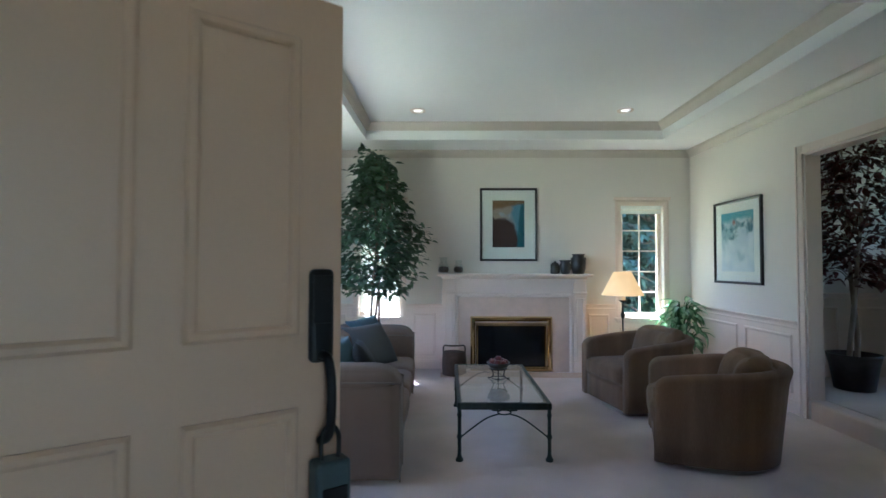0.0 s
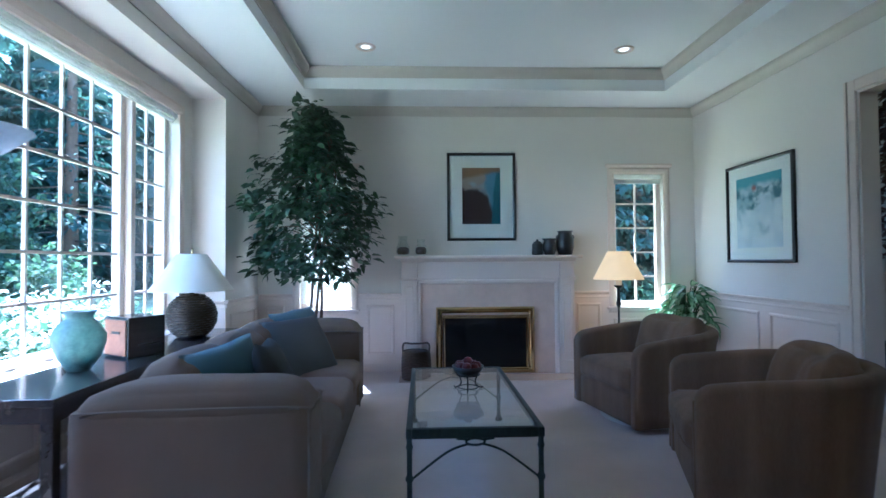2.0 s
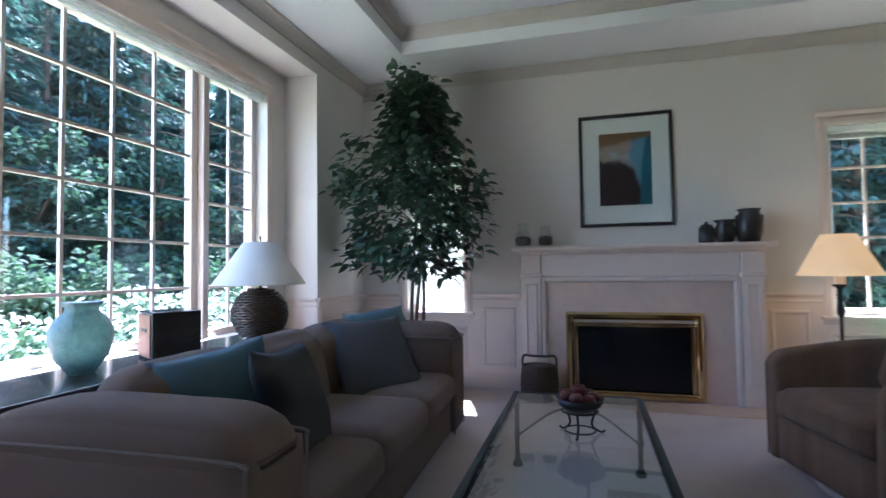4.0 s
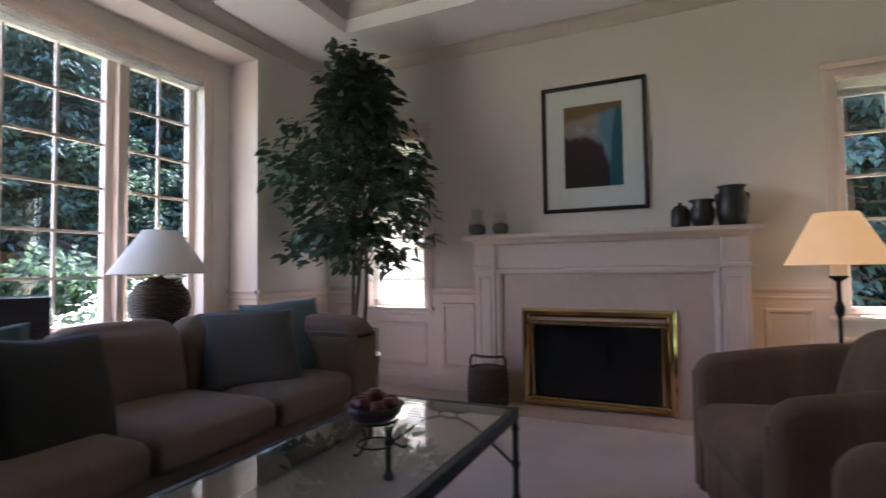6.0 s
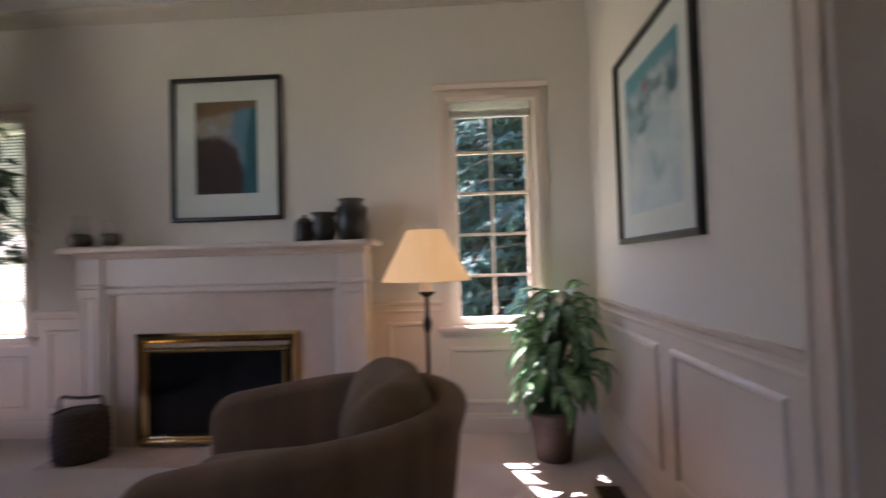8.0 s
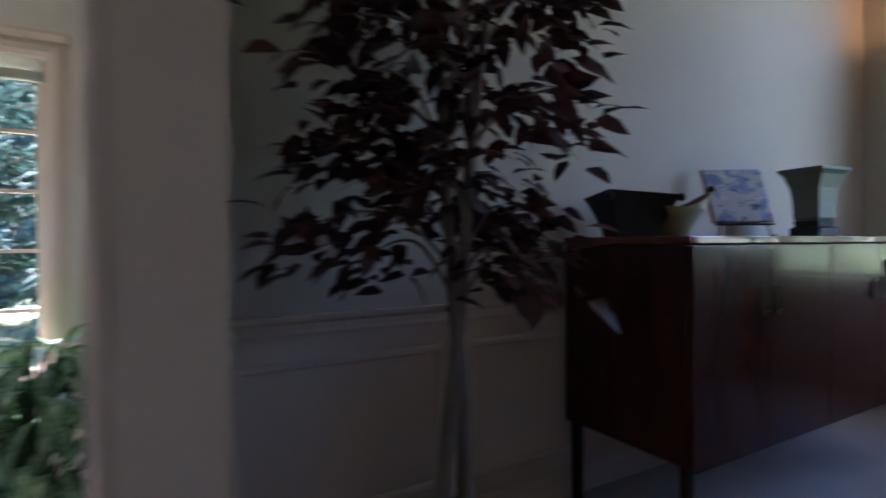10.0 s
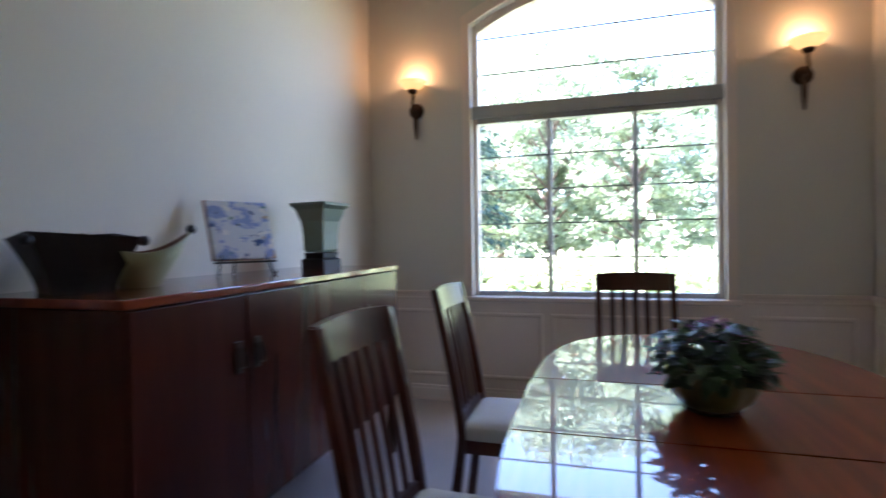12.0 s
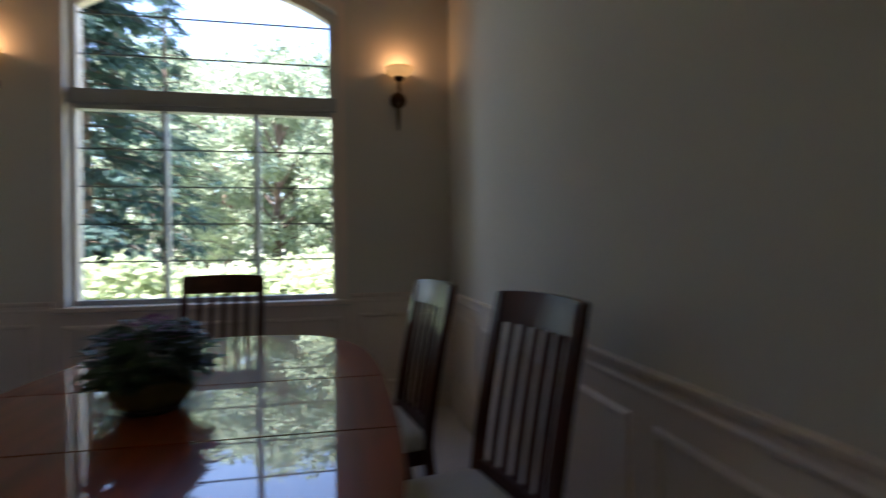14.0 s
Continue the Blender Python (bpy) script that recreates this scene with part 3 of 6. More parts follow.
for k, (a, b) in (("1", LW), ("2", RW)):
    casing("window_casing_" + k, (a, FY, 0), (1, 0, 0), (0, -1, 0), b - a, NZ1 - NZ0, NZ0)
    sash_window("window_" + k, (a, FY + 0.10, NZ0), (1, 0, 0), (0, -1, 0), b - a, NZ1 - NZ0, 2, 5, "narrow white window with a grid of small panes", 0.05)
    tagged(part("window_sill_" + k, boxed(a - 0.09, b + 0.09, FY - 0.05, FY + 0.07, NZ0 - 0.03, NZ0 - 0.002, 0.008), WHITE), "painted window sill", "sill", kind="structure")
    tagged(part("window_head_" + k, strip(bmesh.new(), (a - 0.09, FY, 0), (b + 0.09, FY, 0), (0, -1, 0), [(0, NZ1 + 0.07), (0.03, NZ1 + 0.07), (0.045, NZ1 + 0.095), (0.045, NZ1 + 0.11), (0, NZ1 + 0.11)]), WHITE), "painted cornice over a window", "trim", kind="structure")
# bay window: a wide fixed light between two casements
casing("window_casing_bay", (BAYX, BW[0], 0), (0, 1, 0), (1, 0, 0), BW[1] - BW[0], BW[3] - BW[2], BW[2], 0.085)
for k, y0, y1, c in (("3", BW[0], 3.155, 2), ("4", 3.21, 4.99, 6), ("5", 5.045, BW[1], 2)):
    sash_window("window_" + k, (BAYX - 0.12, y0, BW[2]), (0, 1, 0), (1, 0, 0), y1 - y0, BW[3] - BW[2], c, 6, "large white window with a grid of small panes", 0.05)
for k, y in (("left", 3.155), ("right", 4.99)):
    tagged(part("window_mullion_" + k, boxed(BAYX - 0.17, BAYX - 0.04, y + 0.001, y + 0.054, BW[2], BW[3], 0.006), WHITE), "painted post between window lights", "trim", kind="structure")
tagged(part("window_sill_bay", boxed(BAYX - 0.09, BAYX + 0.06, BW[0] - 0.1, BW[1] + 0.1, BW[2] - 0.035, BW[2] - 0.002, 0.01), WHITE), "painted sill of the bay window", "sill", kind="structure")

rb = empty("window_blind", Matrix.Translation((BAYX - 0.035, BW[0], BW[3])), "white roller blind drawn up at the head of the bay window", "blind")
part("headrail", boxed(-0.03, 0.03, 0.004, BW[1] - BW[0] - 0.004, -0.038, -0.002, 0.005), BLIND, rb)
part("roll", boxed(-0.02, 0.02, 0.02, BW[1] - BW[0] - 0.02, -0.066, -0.039, 0.010, 3), BLIND, rb)
part("bottom_bar", boxed(-0.008, 0.008, 0.02, BW[1] - BW[0] - 0.02, -0.078, -0.067, 0.003), BLIND, rb)

# cased opening and step
for k, x, s in (("living", RX, -1),):
    z0 = 0.0 if s < 0 else DF
    for q, y0, y1 in (("near", OPEN0 - 0.085, OPEN0 - 0.004), ("far", OPEN1 + 0.004, OPEN1 + 0.085)):
        c = tagged(part("opening_casing_" + q, boxed(x - 0.022, x, y0, y1, z0, OPENTOP + 0.085, 0.006), WHITE), "painted casing round the wide opening", "trim", kind="structure")
        part("back_band", boxed(x - 0.034, x - 0.021, y0 if q == "near" else y1 - 0.022, y0 + 0.022 if q == "near" else y1, z0, OPENTOP + 0.085, 0.004), WHITE, c)
    tagged(part("opening_casing_head", boxed(x - 0.022, x, OPEN0 - 0.004, OPEN1 + 0.004, OPENTOP + 0.004, OPENTOP + 0.085, 0.006), WHITE), "painted casing over the wide opening", "trim", kind="structure")
for k, y0, y1, z0, z1 in (("far", OPEN1 - 0.012, OPEN1, DF, OPENTOP), ("near", OPEN0, OPEN0 + 0.012, DF, OPENTOP), ("head", OPEN0 + 0.012, OPEN1 - 0.012, OPENTOP - 0.012, OPENTOP)):
    tagged(part("opening_lining_" + k, boxed(RX + 0.001, DX0 - 0.001, y0, y1, z0, z1), WHITE), "painted lining of the opening", "trim", kind="structure")
tagged(part("step", boxed(RX + 0.003, DX0 + 0.02, OPEN0 + 0.001, OPEN1 - 0.001, -0.1, DF, 0.025, 3), CARPET), "carpeted step up to the dining room", "step", kind="structure")

# ---- the setting: dining room ----
DTOP = 4.3
tagged(part("floor_dining", boxed(DX0 + 0.02, DX + 0.02, DY0 - 0.02, DY1 + 0.02, -0.1, DF), DINING_CARPET), "pale carpet over the raised dining room floor", "floor", kind="structure")
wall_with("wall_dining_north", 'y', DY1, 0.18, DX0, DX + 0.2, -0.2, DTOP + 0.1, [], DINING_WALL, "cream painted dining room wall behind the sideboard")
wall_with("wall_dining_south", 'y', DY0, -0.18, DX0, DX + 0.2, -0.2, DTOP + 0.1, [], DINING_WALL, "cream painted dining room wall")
tagged(part("ceiling_dining", boxed(DX0 - 0.2, DX + 0.25, DY0 - 0.2, DY1 + 0.2, DTOP, DTOP + 0.2), CEIL), "white painted high dining room ceiling", "ceiling", kind="structure")
WY0, WY1, WZ0, WTR0, WTR1, WSPR, WTOP = 2.87, 4.69, 1.03, 2.45, 2.55, 3.19, 3.44
def arch_z(y):
    half, rise = (WY1 - WY0) / 2, WTOP - WSPR
    r = (half * half + rise * rise) / (2 * rise)
    return WTOP - r + math.sqrt(max(0.0, r * r - (y - (WY0 + WY1) / 2) ** 2))
bm = bmesh.new()
box(bm, DX, DX + 0.2, DY0, WY0, -0.2, DTOP)
box(bm, DX, DX + 0.2, WY1, DY1, -0.2, DTOP)
box(bm, DX, DX + 0.2, WY0, WY1, -0.2, WZ0)
N = 20
for k in range(N):
    y0, y1 = WY0 + (WY1 - WY0) * k / N, WY0 + (WY1 - WY0) * (k + 1) / N
    vs = [bm.verts.new((x, y, z)) for x in (DX, DX + 0.2) for y, z in ((y0, arch_z(y0)), (y1, arch_z(y1)), (y1, DTOP), (y0, DTOP))]
    for f in ((0, 1, 2, 3), (7, 6, 5, 4), (0, 4, 5, 1), (3, 2, 6, 7)):
        bm.faces.new([vs[i] for i in f])
bmesh.ops.remove_doubles(bm, verts=bm.verts[:], dist=1e-4)
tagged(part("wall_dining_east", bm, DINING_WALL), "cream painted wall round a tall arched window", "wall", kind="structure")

def arch_band(bm, inset0, inset1, x0, x1, zb):
    """An arched frame: between two outlines inset from the opening, from x0 to x1 deep."""
    def outline(i):
        pts = [(WY0 + i, zb)]
        for k in range(25):
            y = WY0 + i + (WY1 - WY0 - 2 * i) * k / 24
            c = (WY0 + WY1) / 2
            pts.append((y, arch_z(c + (y - c) * (WY1 - WY0) / (WY1 - WY0 - 2 * i)) - i))
        return pts + [(WY1 - i, zb)]
    a, b = outline(inset0), outline(inset1)
    va = [[bm.verts.new((x, y, z)) for y, z in o] for o in (a, b) for x in (x0, x1)]
    for k in range(len(a) - 1):
        for p, q in ((0, 1), (1, 3), (3, 2), (2, 0)):
            bm.faces.new((va[p][k], va[p][k + 1], va[q][k + 1], va[q][k]))
    return bm
win = empty("window_6", Matrix.Identity(4), "tall window with an arched top light over three sashes", "window", kind="structure")
part("window_frame", arch_band(bmesh.new(), 0.0, 0.05, DX + 0.05, DX + 0.13, WTR1), WHITE, win)
part("transom", boxed(DX + 0.02, DX + 0.13, WY0, WY1, WTR0, WTR1, 0.006), ALU, win)
part("window_frame", boxed(DX + 0.05, DX + 0.13, WY0, WY0 + 0.04, WZ0, WTR0, 0.004), WHITE, win)
part("window_frame", boxed(DX + 0.05, DX + 0.13, WY1 - 0.04, WY1, WZ0, WTR0, 0.004), WHITE, win)
part("window_frame", boxed(DX + 0.05, DX + 0.13, WY0 + 0.04, WY1 - 0.04, WZ0, WZ0 + 0.035, 0.004), ALU, win)
part("sash_head", boxed(DX + 0.04, DX + 0.12, WY0 + 0.04, WY1 - 0.04, WTR0 - 0.04, WTR0 - 0.001, 0.004), ALU, win)
for y in (3.455, 4.085):
    part("sash_stile", boxed(DX + 0.055, DX + 0.12, y - 0.019, y + 0.019, WZ0 + 0.035, WTR0 - 0.04, 0.004), ALU, win)
    for z in (1.40, 2.15):
        part("latch", boxed(DX + 0.035, DX + 0.056, y - 0.012, y + 0.012, z - 0.025, z + 0.025, 0.004), DARKGRID, win)
for z in [WZ0 + 0.035 + (WTR0 - 0.075 - WZ0) * k / 5 for k in range(1, 5)] + [WTR1 + 0.26, WTR1 + 0.55]:
    part("grid_bar", boxed(DX + 0.085, DX + 0.095, WY0 + 0.04, WY1 - 0.04, z - 0.005, z + 0.005), DARKGRID, win)
pane = part("pane", boxed(DX + 0.097, DX + 0.101, WY0 + 0.03, WY1 - 0.03, WZ0 + 0.03, WTR0), PANE, win)
pane.visible_shadow = False
bm = bmesh.new()
lowv = [bm.verts.new((DX + 0.099, WY0 + 0.03 + (WY1 - WY0 - 0.06) * k / 16, WTR1 - 0.01)) for k in range(17)]
topv = [bm.verts.new((DX + 0.099, v.co.y, arch_z(v.co.y) - 0.03)) for v in lowv]
for k in range(16):
    bm.faces.new((lowv[k], lowv[k + 1], topv[k + 1], topv[k]))
pane = part("arched_pane", bm, PANE, win)
pane.visible_shadow = False
part("casing", arch_band(bmesh.new(), -0.07, -0.001, DX - 0.022, DX + 0.0, WZ0 - 0.04), WHITE, win)
part("window_sill", boxed(DX - 0.05, DX + 0.06, WY0 - 0.09, WY1 + 0.09, WZ0 - 0.04, WZ0 - 0.002, 0.008), WHITE, win)

DR = DF + 0.90
for k, p0, p1, inw, ln in (("north", (DX0, DY1, 0), (DX, DY1, 0), (0, -1, 0), DX - DX0), ("south", (DX0, DY0, 0), (DX, DY0, 0), (0, 1, 0), DX - DX0)):
    rail("chair_rail_dining_" + k, p0, p1, inw, DR)
    d = dado("wainscot_dining_" + k, p0, p1, inw, DF, DR - 0.03)
    panels(d, p0, (1, 0, 0), inw, [(0.12 + i * 0.87, 0.12 + i * 0.87 + 0.75) for i in range(5)], DF + 0.2, DR - 0.15)
    baseboard("baseboard_dining_" + k, p0, p1, inw, DF)
for k, a, b in (("a", DY0, WY0 - 0.09), ("b", WY1 + 0.09, DY1)):
    rail("chair_rail_dining_east_" + k, (DX, a, 0), (DX, b, 0), (-1, 0, 0), DR)
    d = dado("wainscot_dining_east_" + k, (DX, a, 0), (DX, b, 0), (-1, 0, 0), DF, DR - 0.03)
    panels(d, (DX, a, 0), (0, 1, 0), (-1, 0, 0), [(0.1, b - a - 0.06)], DF + 0.2, DR - 0.15)
d = dado("wainscot_dining_east_c", (DX, WY0 - 0.09, 0), (DX, WY1 + 0.09, 0), (-1, 0, 0), DF, WZ0 - 0.05)
panels(d, (DX, WY0 - 0.09, 0), (0, 1, 0), (-1, 0, 0), [(0.06, 0.66), (0.72, 1.30), (1.36, 1.94)], DF + 0.2, DR - 0.17)
baseboard("baseboard_dining_east", (DX, DY0, 0), (DX, DY1, 0), (-1, 0, 0), DF)

# ---- outside: ground, porch ----
tagged(part("ground", boxed(-300, 300, -300, 300, -0.6, -0.25), SOILGROUND), "grass and planting beds round the house", "ground", kind="structure")
tagged(part("porch", boxed(-2.3, 3.2, -6.0, 0.70, -0.24, -0.005, 0.02), STONE), "stone floor of the porch", "porch", kind="structure")
tagged(part("porch_roof", boxed(-2.6, 3.5, -6.0, 0.70, 2.75, 2.95), SIDING), "painted porch roof", "roof", kind="structure")
for k, x in (("left", -2.45), ("right", 3.2)):
    tagged(part("porch_wall_" + k, boxed(x, x + 0.15, -6.0, 0.70, -0.3, 2.75), SIDING), "painted side wall of the porch", "wall", kind="structure")
# added behind the camera: its gap sets how much daylight reaches the entry
tagged(part("porch_wall_front", boxed(-2.3, 2.0, -6.0, -5.85, -0.3, 2.75), SIDING), "unseen wall added across the porch to hold back light", "wall", kind="structure")
# added wall out of view: keeps north-east sky off the south dining wall
tagged(part("house_wing_wall", boxed(DX + 0.25, 10.0, 6.05, 6.25, -0.3, 6.5), SIDING), "unseen plain wall added to block north-east sky light", "wall", kind="structure")
# added slab above the view, to dim the high sky through the arch
tagged(part("eaves_dining", boxed(DX + 0.2, DX + 1.15, 1.2, 6.05, 4.32, 4.46), SIDING), "unseen overhang added above the arched window to cut sky light", "roof", kind="structure")
tagged(part("eaves", boxed(-2.6, 3.6, FY + 0.2, FY + 1.15, 2.98, 3.12), SIDING), "painted eaves along the roof edge", "roof", kind="structure")
tagged(part("entry_reveal", boxed(-1.02, 0.86, 0.69, 0.86, -0.19, -0.003), STONE), "stone threshold of the entry", "threshold", kind="structure")


# ---- living room: fireplace ----
fp = empty("fireplace", Matrix.Translation((0.825, FY, 0)), "white painted fireplace with a marble face and brass-framed firebox", "fireplace")
def fbox(name, x0, x1, y0, y1, z0, z1, mat, bev=0.006, parent=None):
    return part(name, boxed(x0 - 0.825, x1 - 0.825, y0 - FY, y1 - FY, z0, z1, bev), mat, parent or fp)
HB = 6.57
for x0, x1 in ((MX0, MX0 + 0.16), (MX1 - 0.16, MX1)):
    pil = fbox("pilaster", x0, x1, HB - 0.03, FY, 0.0, 1.18, WHITE)
    part("pilaster_panel", ring_frame(bmesh.new(), (x0 + 0.03 - 0.825, HB - 0.03 - FY, 0.16), (1, 0, 0), (0, 0, 1), (0, -1, 0), 0.10, 0.78, 0.018, 0.008), WHITE, pil)
    part("plinth", boxed(x0 - 0.835, x1 - 0.815, HB - 0.045 - FY, -0.001, 0.0, 0.14, 0.006), WHITE, pil)
    part("capital", boxed(x0 - 0.837, x1 - 0.813, HB - 0.048 - FY, -0.001, 0.99, 1.02, 0.008), WHITE, pil)
fbox("marble_face", MX0 + 0.16, MX1 - 0.16, HB + 0.012, FY, 0.0, 1.0, MARBLE, 0.002)
part("face_moulding", ring_frame(bmesh.new(), (MX0 + 0.155 - 0.825, HB + 0.012 - FY, -0.06), (1, 0, 0), (0, 0, 1), (0, -1, 0), MX1 - MX0 - 0.31, 1.06, 0.05, 0.03, 0.5), WHITE, fp)
fbox("frieze", MX0 + 0.16, MX1 - 0.16, HB - 0.012, FY, 1.0, 1.18, WHITE)
part("bed_moulding", strip(bmesh.new(), (MX0 - 0.008 - 0.825, HB - 0.03 - FY, 0), (MX1 + 0.008 - 0.825, HB - 0.03 - FY, 0), (0, -1, 0), [(-0.15, 1.18), (0.004, 1.18), (0.01, 1.19), (0.028, 1.204), (0.034, 1.215), (-0.15, 1.215)]), WHITE, fp)
fbox("mantel_shelf", -0.16, 1.81, HB - 0.12, FY, 1.215, 1.25, WHITE, 0.012)
fbox("hearth", MX0 - 0.02, MX1 + 0.02, HB - 0.03 - 0.3, HB - 0.046, 0.0, 0.006, MARBLE, 0.0)
X0, X1, Z1 = 0.27, 1.31, 0.705
fbox("fire_glass", X0 + 0.07, X1 - 0.07, HB - 0.005, HB + 0.008, 0.05, Z1 - 0.10, FIREGLASS, 0.0)
part("brass_frame", ring_frame(bmesh.new(), (X0 - 0.825, HB + 0.011 - FY, 0.012), (1, 0, 0), (0, 0, 1), (0, -1, 0), X1 - X0, Z1 - 0.012, 0.06, 0.035, 0.55), BRASS, fp, "polished brass frame")
for z in (0.035, 0.06, Z1 - 0.095, Z1 - 0.115):
    fbox("brass_rail", X0 + 0.06, X1 - 0.06, HB - 0.035, HB - 0.006, z, z + 0.014, BRASS, 0.004)
for x in (X0 + 0.085, X1 - 0.085):
    fbox("brass_stile", x - 0.009, x + 0.009, HB - 0.03, HB - 0.006, 0.075, Z1 - 0.12, BRASS, 0.004)


def picture(name, m, w, h, art, art_w, art_h, label, dz=0.0):
    """A framed print hung on a wall: x across, y up, z out of the wall."""
    p = empty(name, m, label, "picture")
    f, d = 0.028, 0.03
    part("frame", ring_frame(bmesh.new(), (-w / 2, -h / 2, 0.001), (1, 0, 0), (0, 1, 0), (0, 0, 1), w, h, f, d, 0.85), FRAMEWOOD, p)
    part("mount", boxed(-w / 2 + f, w / 2 - f, -h / 2 + f, h / 2 - f, 0.002, 0.010), MAT, p)
    part("print", boxed(-art_w / 2, art_w / 2, -art_h / 2 + dz, art_h / 2 + dz, 0.0105, 0.0125), art, p)
    g = part("glazing", boxed(-w / 2 + f, w / 2 - f, -h / 2 + f, h / 2 - f, 0.016, 0.018), NONGLARE, p)
    g.visible_shadow = False
    return p
ART1 = painted("abstract_print", (0.24, 0.25, 0.29), [
    ((0.34, 0.27, 0.22), -1.2, 0.9, 1.2, -0.10, 0.12), ((0.36, 0.40, 0.46), 0.6, 0.2, 2.2, -0.55, 0.15), ((0.12, 0.26, 0.38), 1.6, 0.3, 0.7, -1.22, 0.10), ((0.035, 0.012, 0.012), -0.55, -1.1, 0.9, 0.80, 0.08),
    ((0.015, 0.12, 0.17), 2.2, -0.3, 0.35, -1.66, 0.07), ((0.20, 0.11, 0.045), -0.35, 3.0, 0.5, -2.42, 0.12)], 3.0, 1.3)
ART2 = painted("floral_print", (0.55, 0.62, 0.68), [
    ((0.68, 0.72, 0.75), 0.2, -0.5, 2.0, 0.05, 0.3), ((0.30, 0.42, 0.50), 0.0, 0.6, 2.6, -0.55, 0.25), ((0.07, 0.17, 0.22), 0.0, 0.9, 4.2, -0.98, 0.22), ((0.30, 0.12, 0.11), 0.0, 1.0, 4.0, -1.30, 0.15), ((0.07, 0.20, 0.24), 0.0, -0.9, 4.4, -0.62, 0.2),
    ((0.11, 0.33, 0.42), 0.0, 4.0, 0.8, -3.45, 0.2)], 3.4, 5.2)
picture("picture", Matrix.Translation((0.78, FY, 1.897)) @ Matrix.Rotation(radians(90), 4, 'X'), 0.755, 0.965, ART1, 0.42, 0.62, "abstract print in a thin black frame over the mantel", 0.01)
picture("picture", Matrix(((0, 0, -1, RX), (-1, 0, 0, 5.675), (0, 1, 0, 1.624), (0, 0, 0, 1))), 0.92, 0.93, ART2, 0.62, 0.66, "blue floral print in a thin black frame", 0.0)


def downlight(x, y):
    t = empty("ceiling_light", Matrix.Translation((x, y, TRAY)), "small round recessed ceiling light, switched on", "ceiling light", "recessed lights")
    part("trim_ring", lathe(bmesh.new(), [(0.058, -0.001), (0.062, -0.012), (0.085, -0.010), (0.09, -0.001)], 28), WHITE, t, smooth=True)
    part("bulb", lathe(bmesh.new(), [(0.0, -0.006), (0.024, -0.005), (0.04, -0.003)], 20), DOWNLIGHT, t, "glowing bulb")
for x in (-0.36, 1.95):
    downlight(x, 5.66)


# ---- living room: sofa and its cushions ----
SX0, SX1, SY0, SY1 = -1.21, -0.31, 3.20, 5.61
sofa = empty("sofa", Matrix.Translation((SX1, SY0, 0)) @ Matrix.Rotation(radians(1.8), 4, 'Z') @ Matrix.Translation((-SX1, -SY0, 0)), "long taupe upholstered sofa with three seat cushions", "sofa")
part("base", rbox(bmesh.new(), SX1 - SX0 - 0.06, SY1 - SY0 - 0.04, 0.26, 0.03, Matrix.Translation(((SX0 + SX1) / 2, (SY0 + SY1) / 2, 0.15))), SOFA, sofa, smooth=True)
AW = 0.27
def sofa_arm(y0, y1):
    """A square padded arm: flat piped sides under a low domed top that rounds off at the front."""
    yc, xc = (y0 + y1) / 2, (SX0 + SX1) / 2
    arm = part("arm", rbox(bmesh.new(), SX1 - SX0, y1 - y0, 0.60, 0.022, Matrix.Translation((xc, yc, 0.33)), cuts=9), SOFA, sofa, smooth=True)
    bm = rbox(bmesh.new(), SX1 - SX0 - 0.002, y1 - y0 - 0.001, 0.15, 0.068, Matrix.Translation((xc, yc, 0.632)), (0, 0, 0.020), 14, 0.004)
    for v in bm.verts:
        over = max(0.0, v.co.x - (SX1 - 0.16)) / 0.16
        back = max(0.0, (SX0 + 0.30) - v.co.x) / 0.30
        v.co.z -= 0.045 * over ** 2 * (v.co.z > 0.64) + 0.05 * back ** 2 * (v.co.z > 0.64)
    part("arm_pad", bm, SOFA, arm, smooth=True)
    for s in (y0 - 0.004, y1 + 0.004):
        part("piping", tube(bmesh.new(), smooth_path([(SX0 + 0.03, s, 0.625), (SX0 + 0.3, s, 0.632), (SX1 - 0.06, s, 0.632), (SX1 - 0.004, s, 0.612)]), 0.0055, 6), PIPING, arm)
        part("piping", tube(bmesh.new(), [(SX1 - 0.003, s, z) for z in (0.03, 0.2, 0.4, 0.612)], 0.005, 6), PIPING, arm)
sofa_arm(SY0, SY0 + AW)
sofa_arm(SY1 - AW, SY1)
part("back", rbox(bmesh.new(), 0.24, SY1 - SY0 - 0.1, 0.56, 0.09, Matrix.Translation((SX0 + 0.11, (SY0 + SY1) / 2, 0.36)), cuts=9), SOFA, sofa, smooth=True)
cw = (SY1 - SY0 - 2 * AW) / 3
for k in range(3):
    yc = SY0 + AW + cw * (k + 0.5)
    c = part("seat_cushion", rbox(bmesh.new(), 0.80, cw - 0.008, 0.16, 0.06, Matrix.Translation((SX1 - 0.385, yc, 0.335)), (0.01, 0, 0.022), 9, 0.004), SOFA, sofa, smooth=True)
    pts = [(SX1 + 0.005 - abs(t) ** 6 * 0.05, yc + t * (cw / 2 - 0.02), 0.37) for t in [i / 10 - 1 for i in range(21)]]
    part("piping", tube(bmesh.new(), pts, 0.006, 6), PIPING, c)
    part("back_cushion", rbox(bmesh.new(), 0.24, cw - 0.008, 0.42, 0.10, Matrix.Translation((SX0 + 0.23, yc, 0.54)) @ Matrix.Rotation(radians(-12), 4, 'Y'), (0.05, 0, 0.02), 9, 0.006), SOFA, sofa, smooth=True)

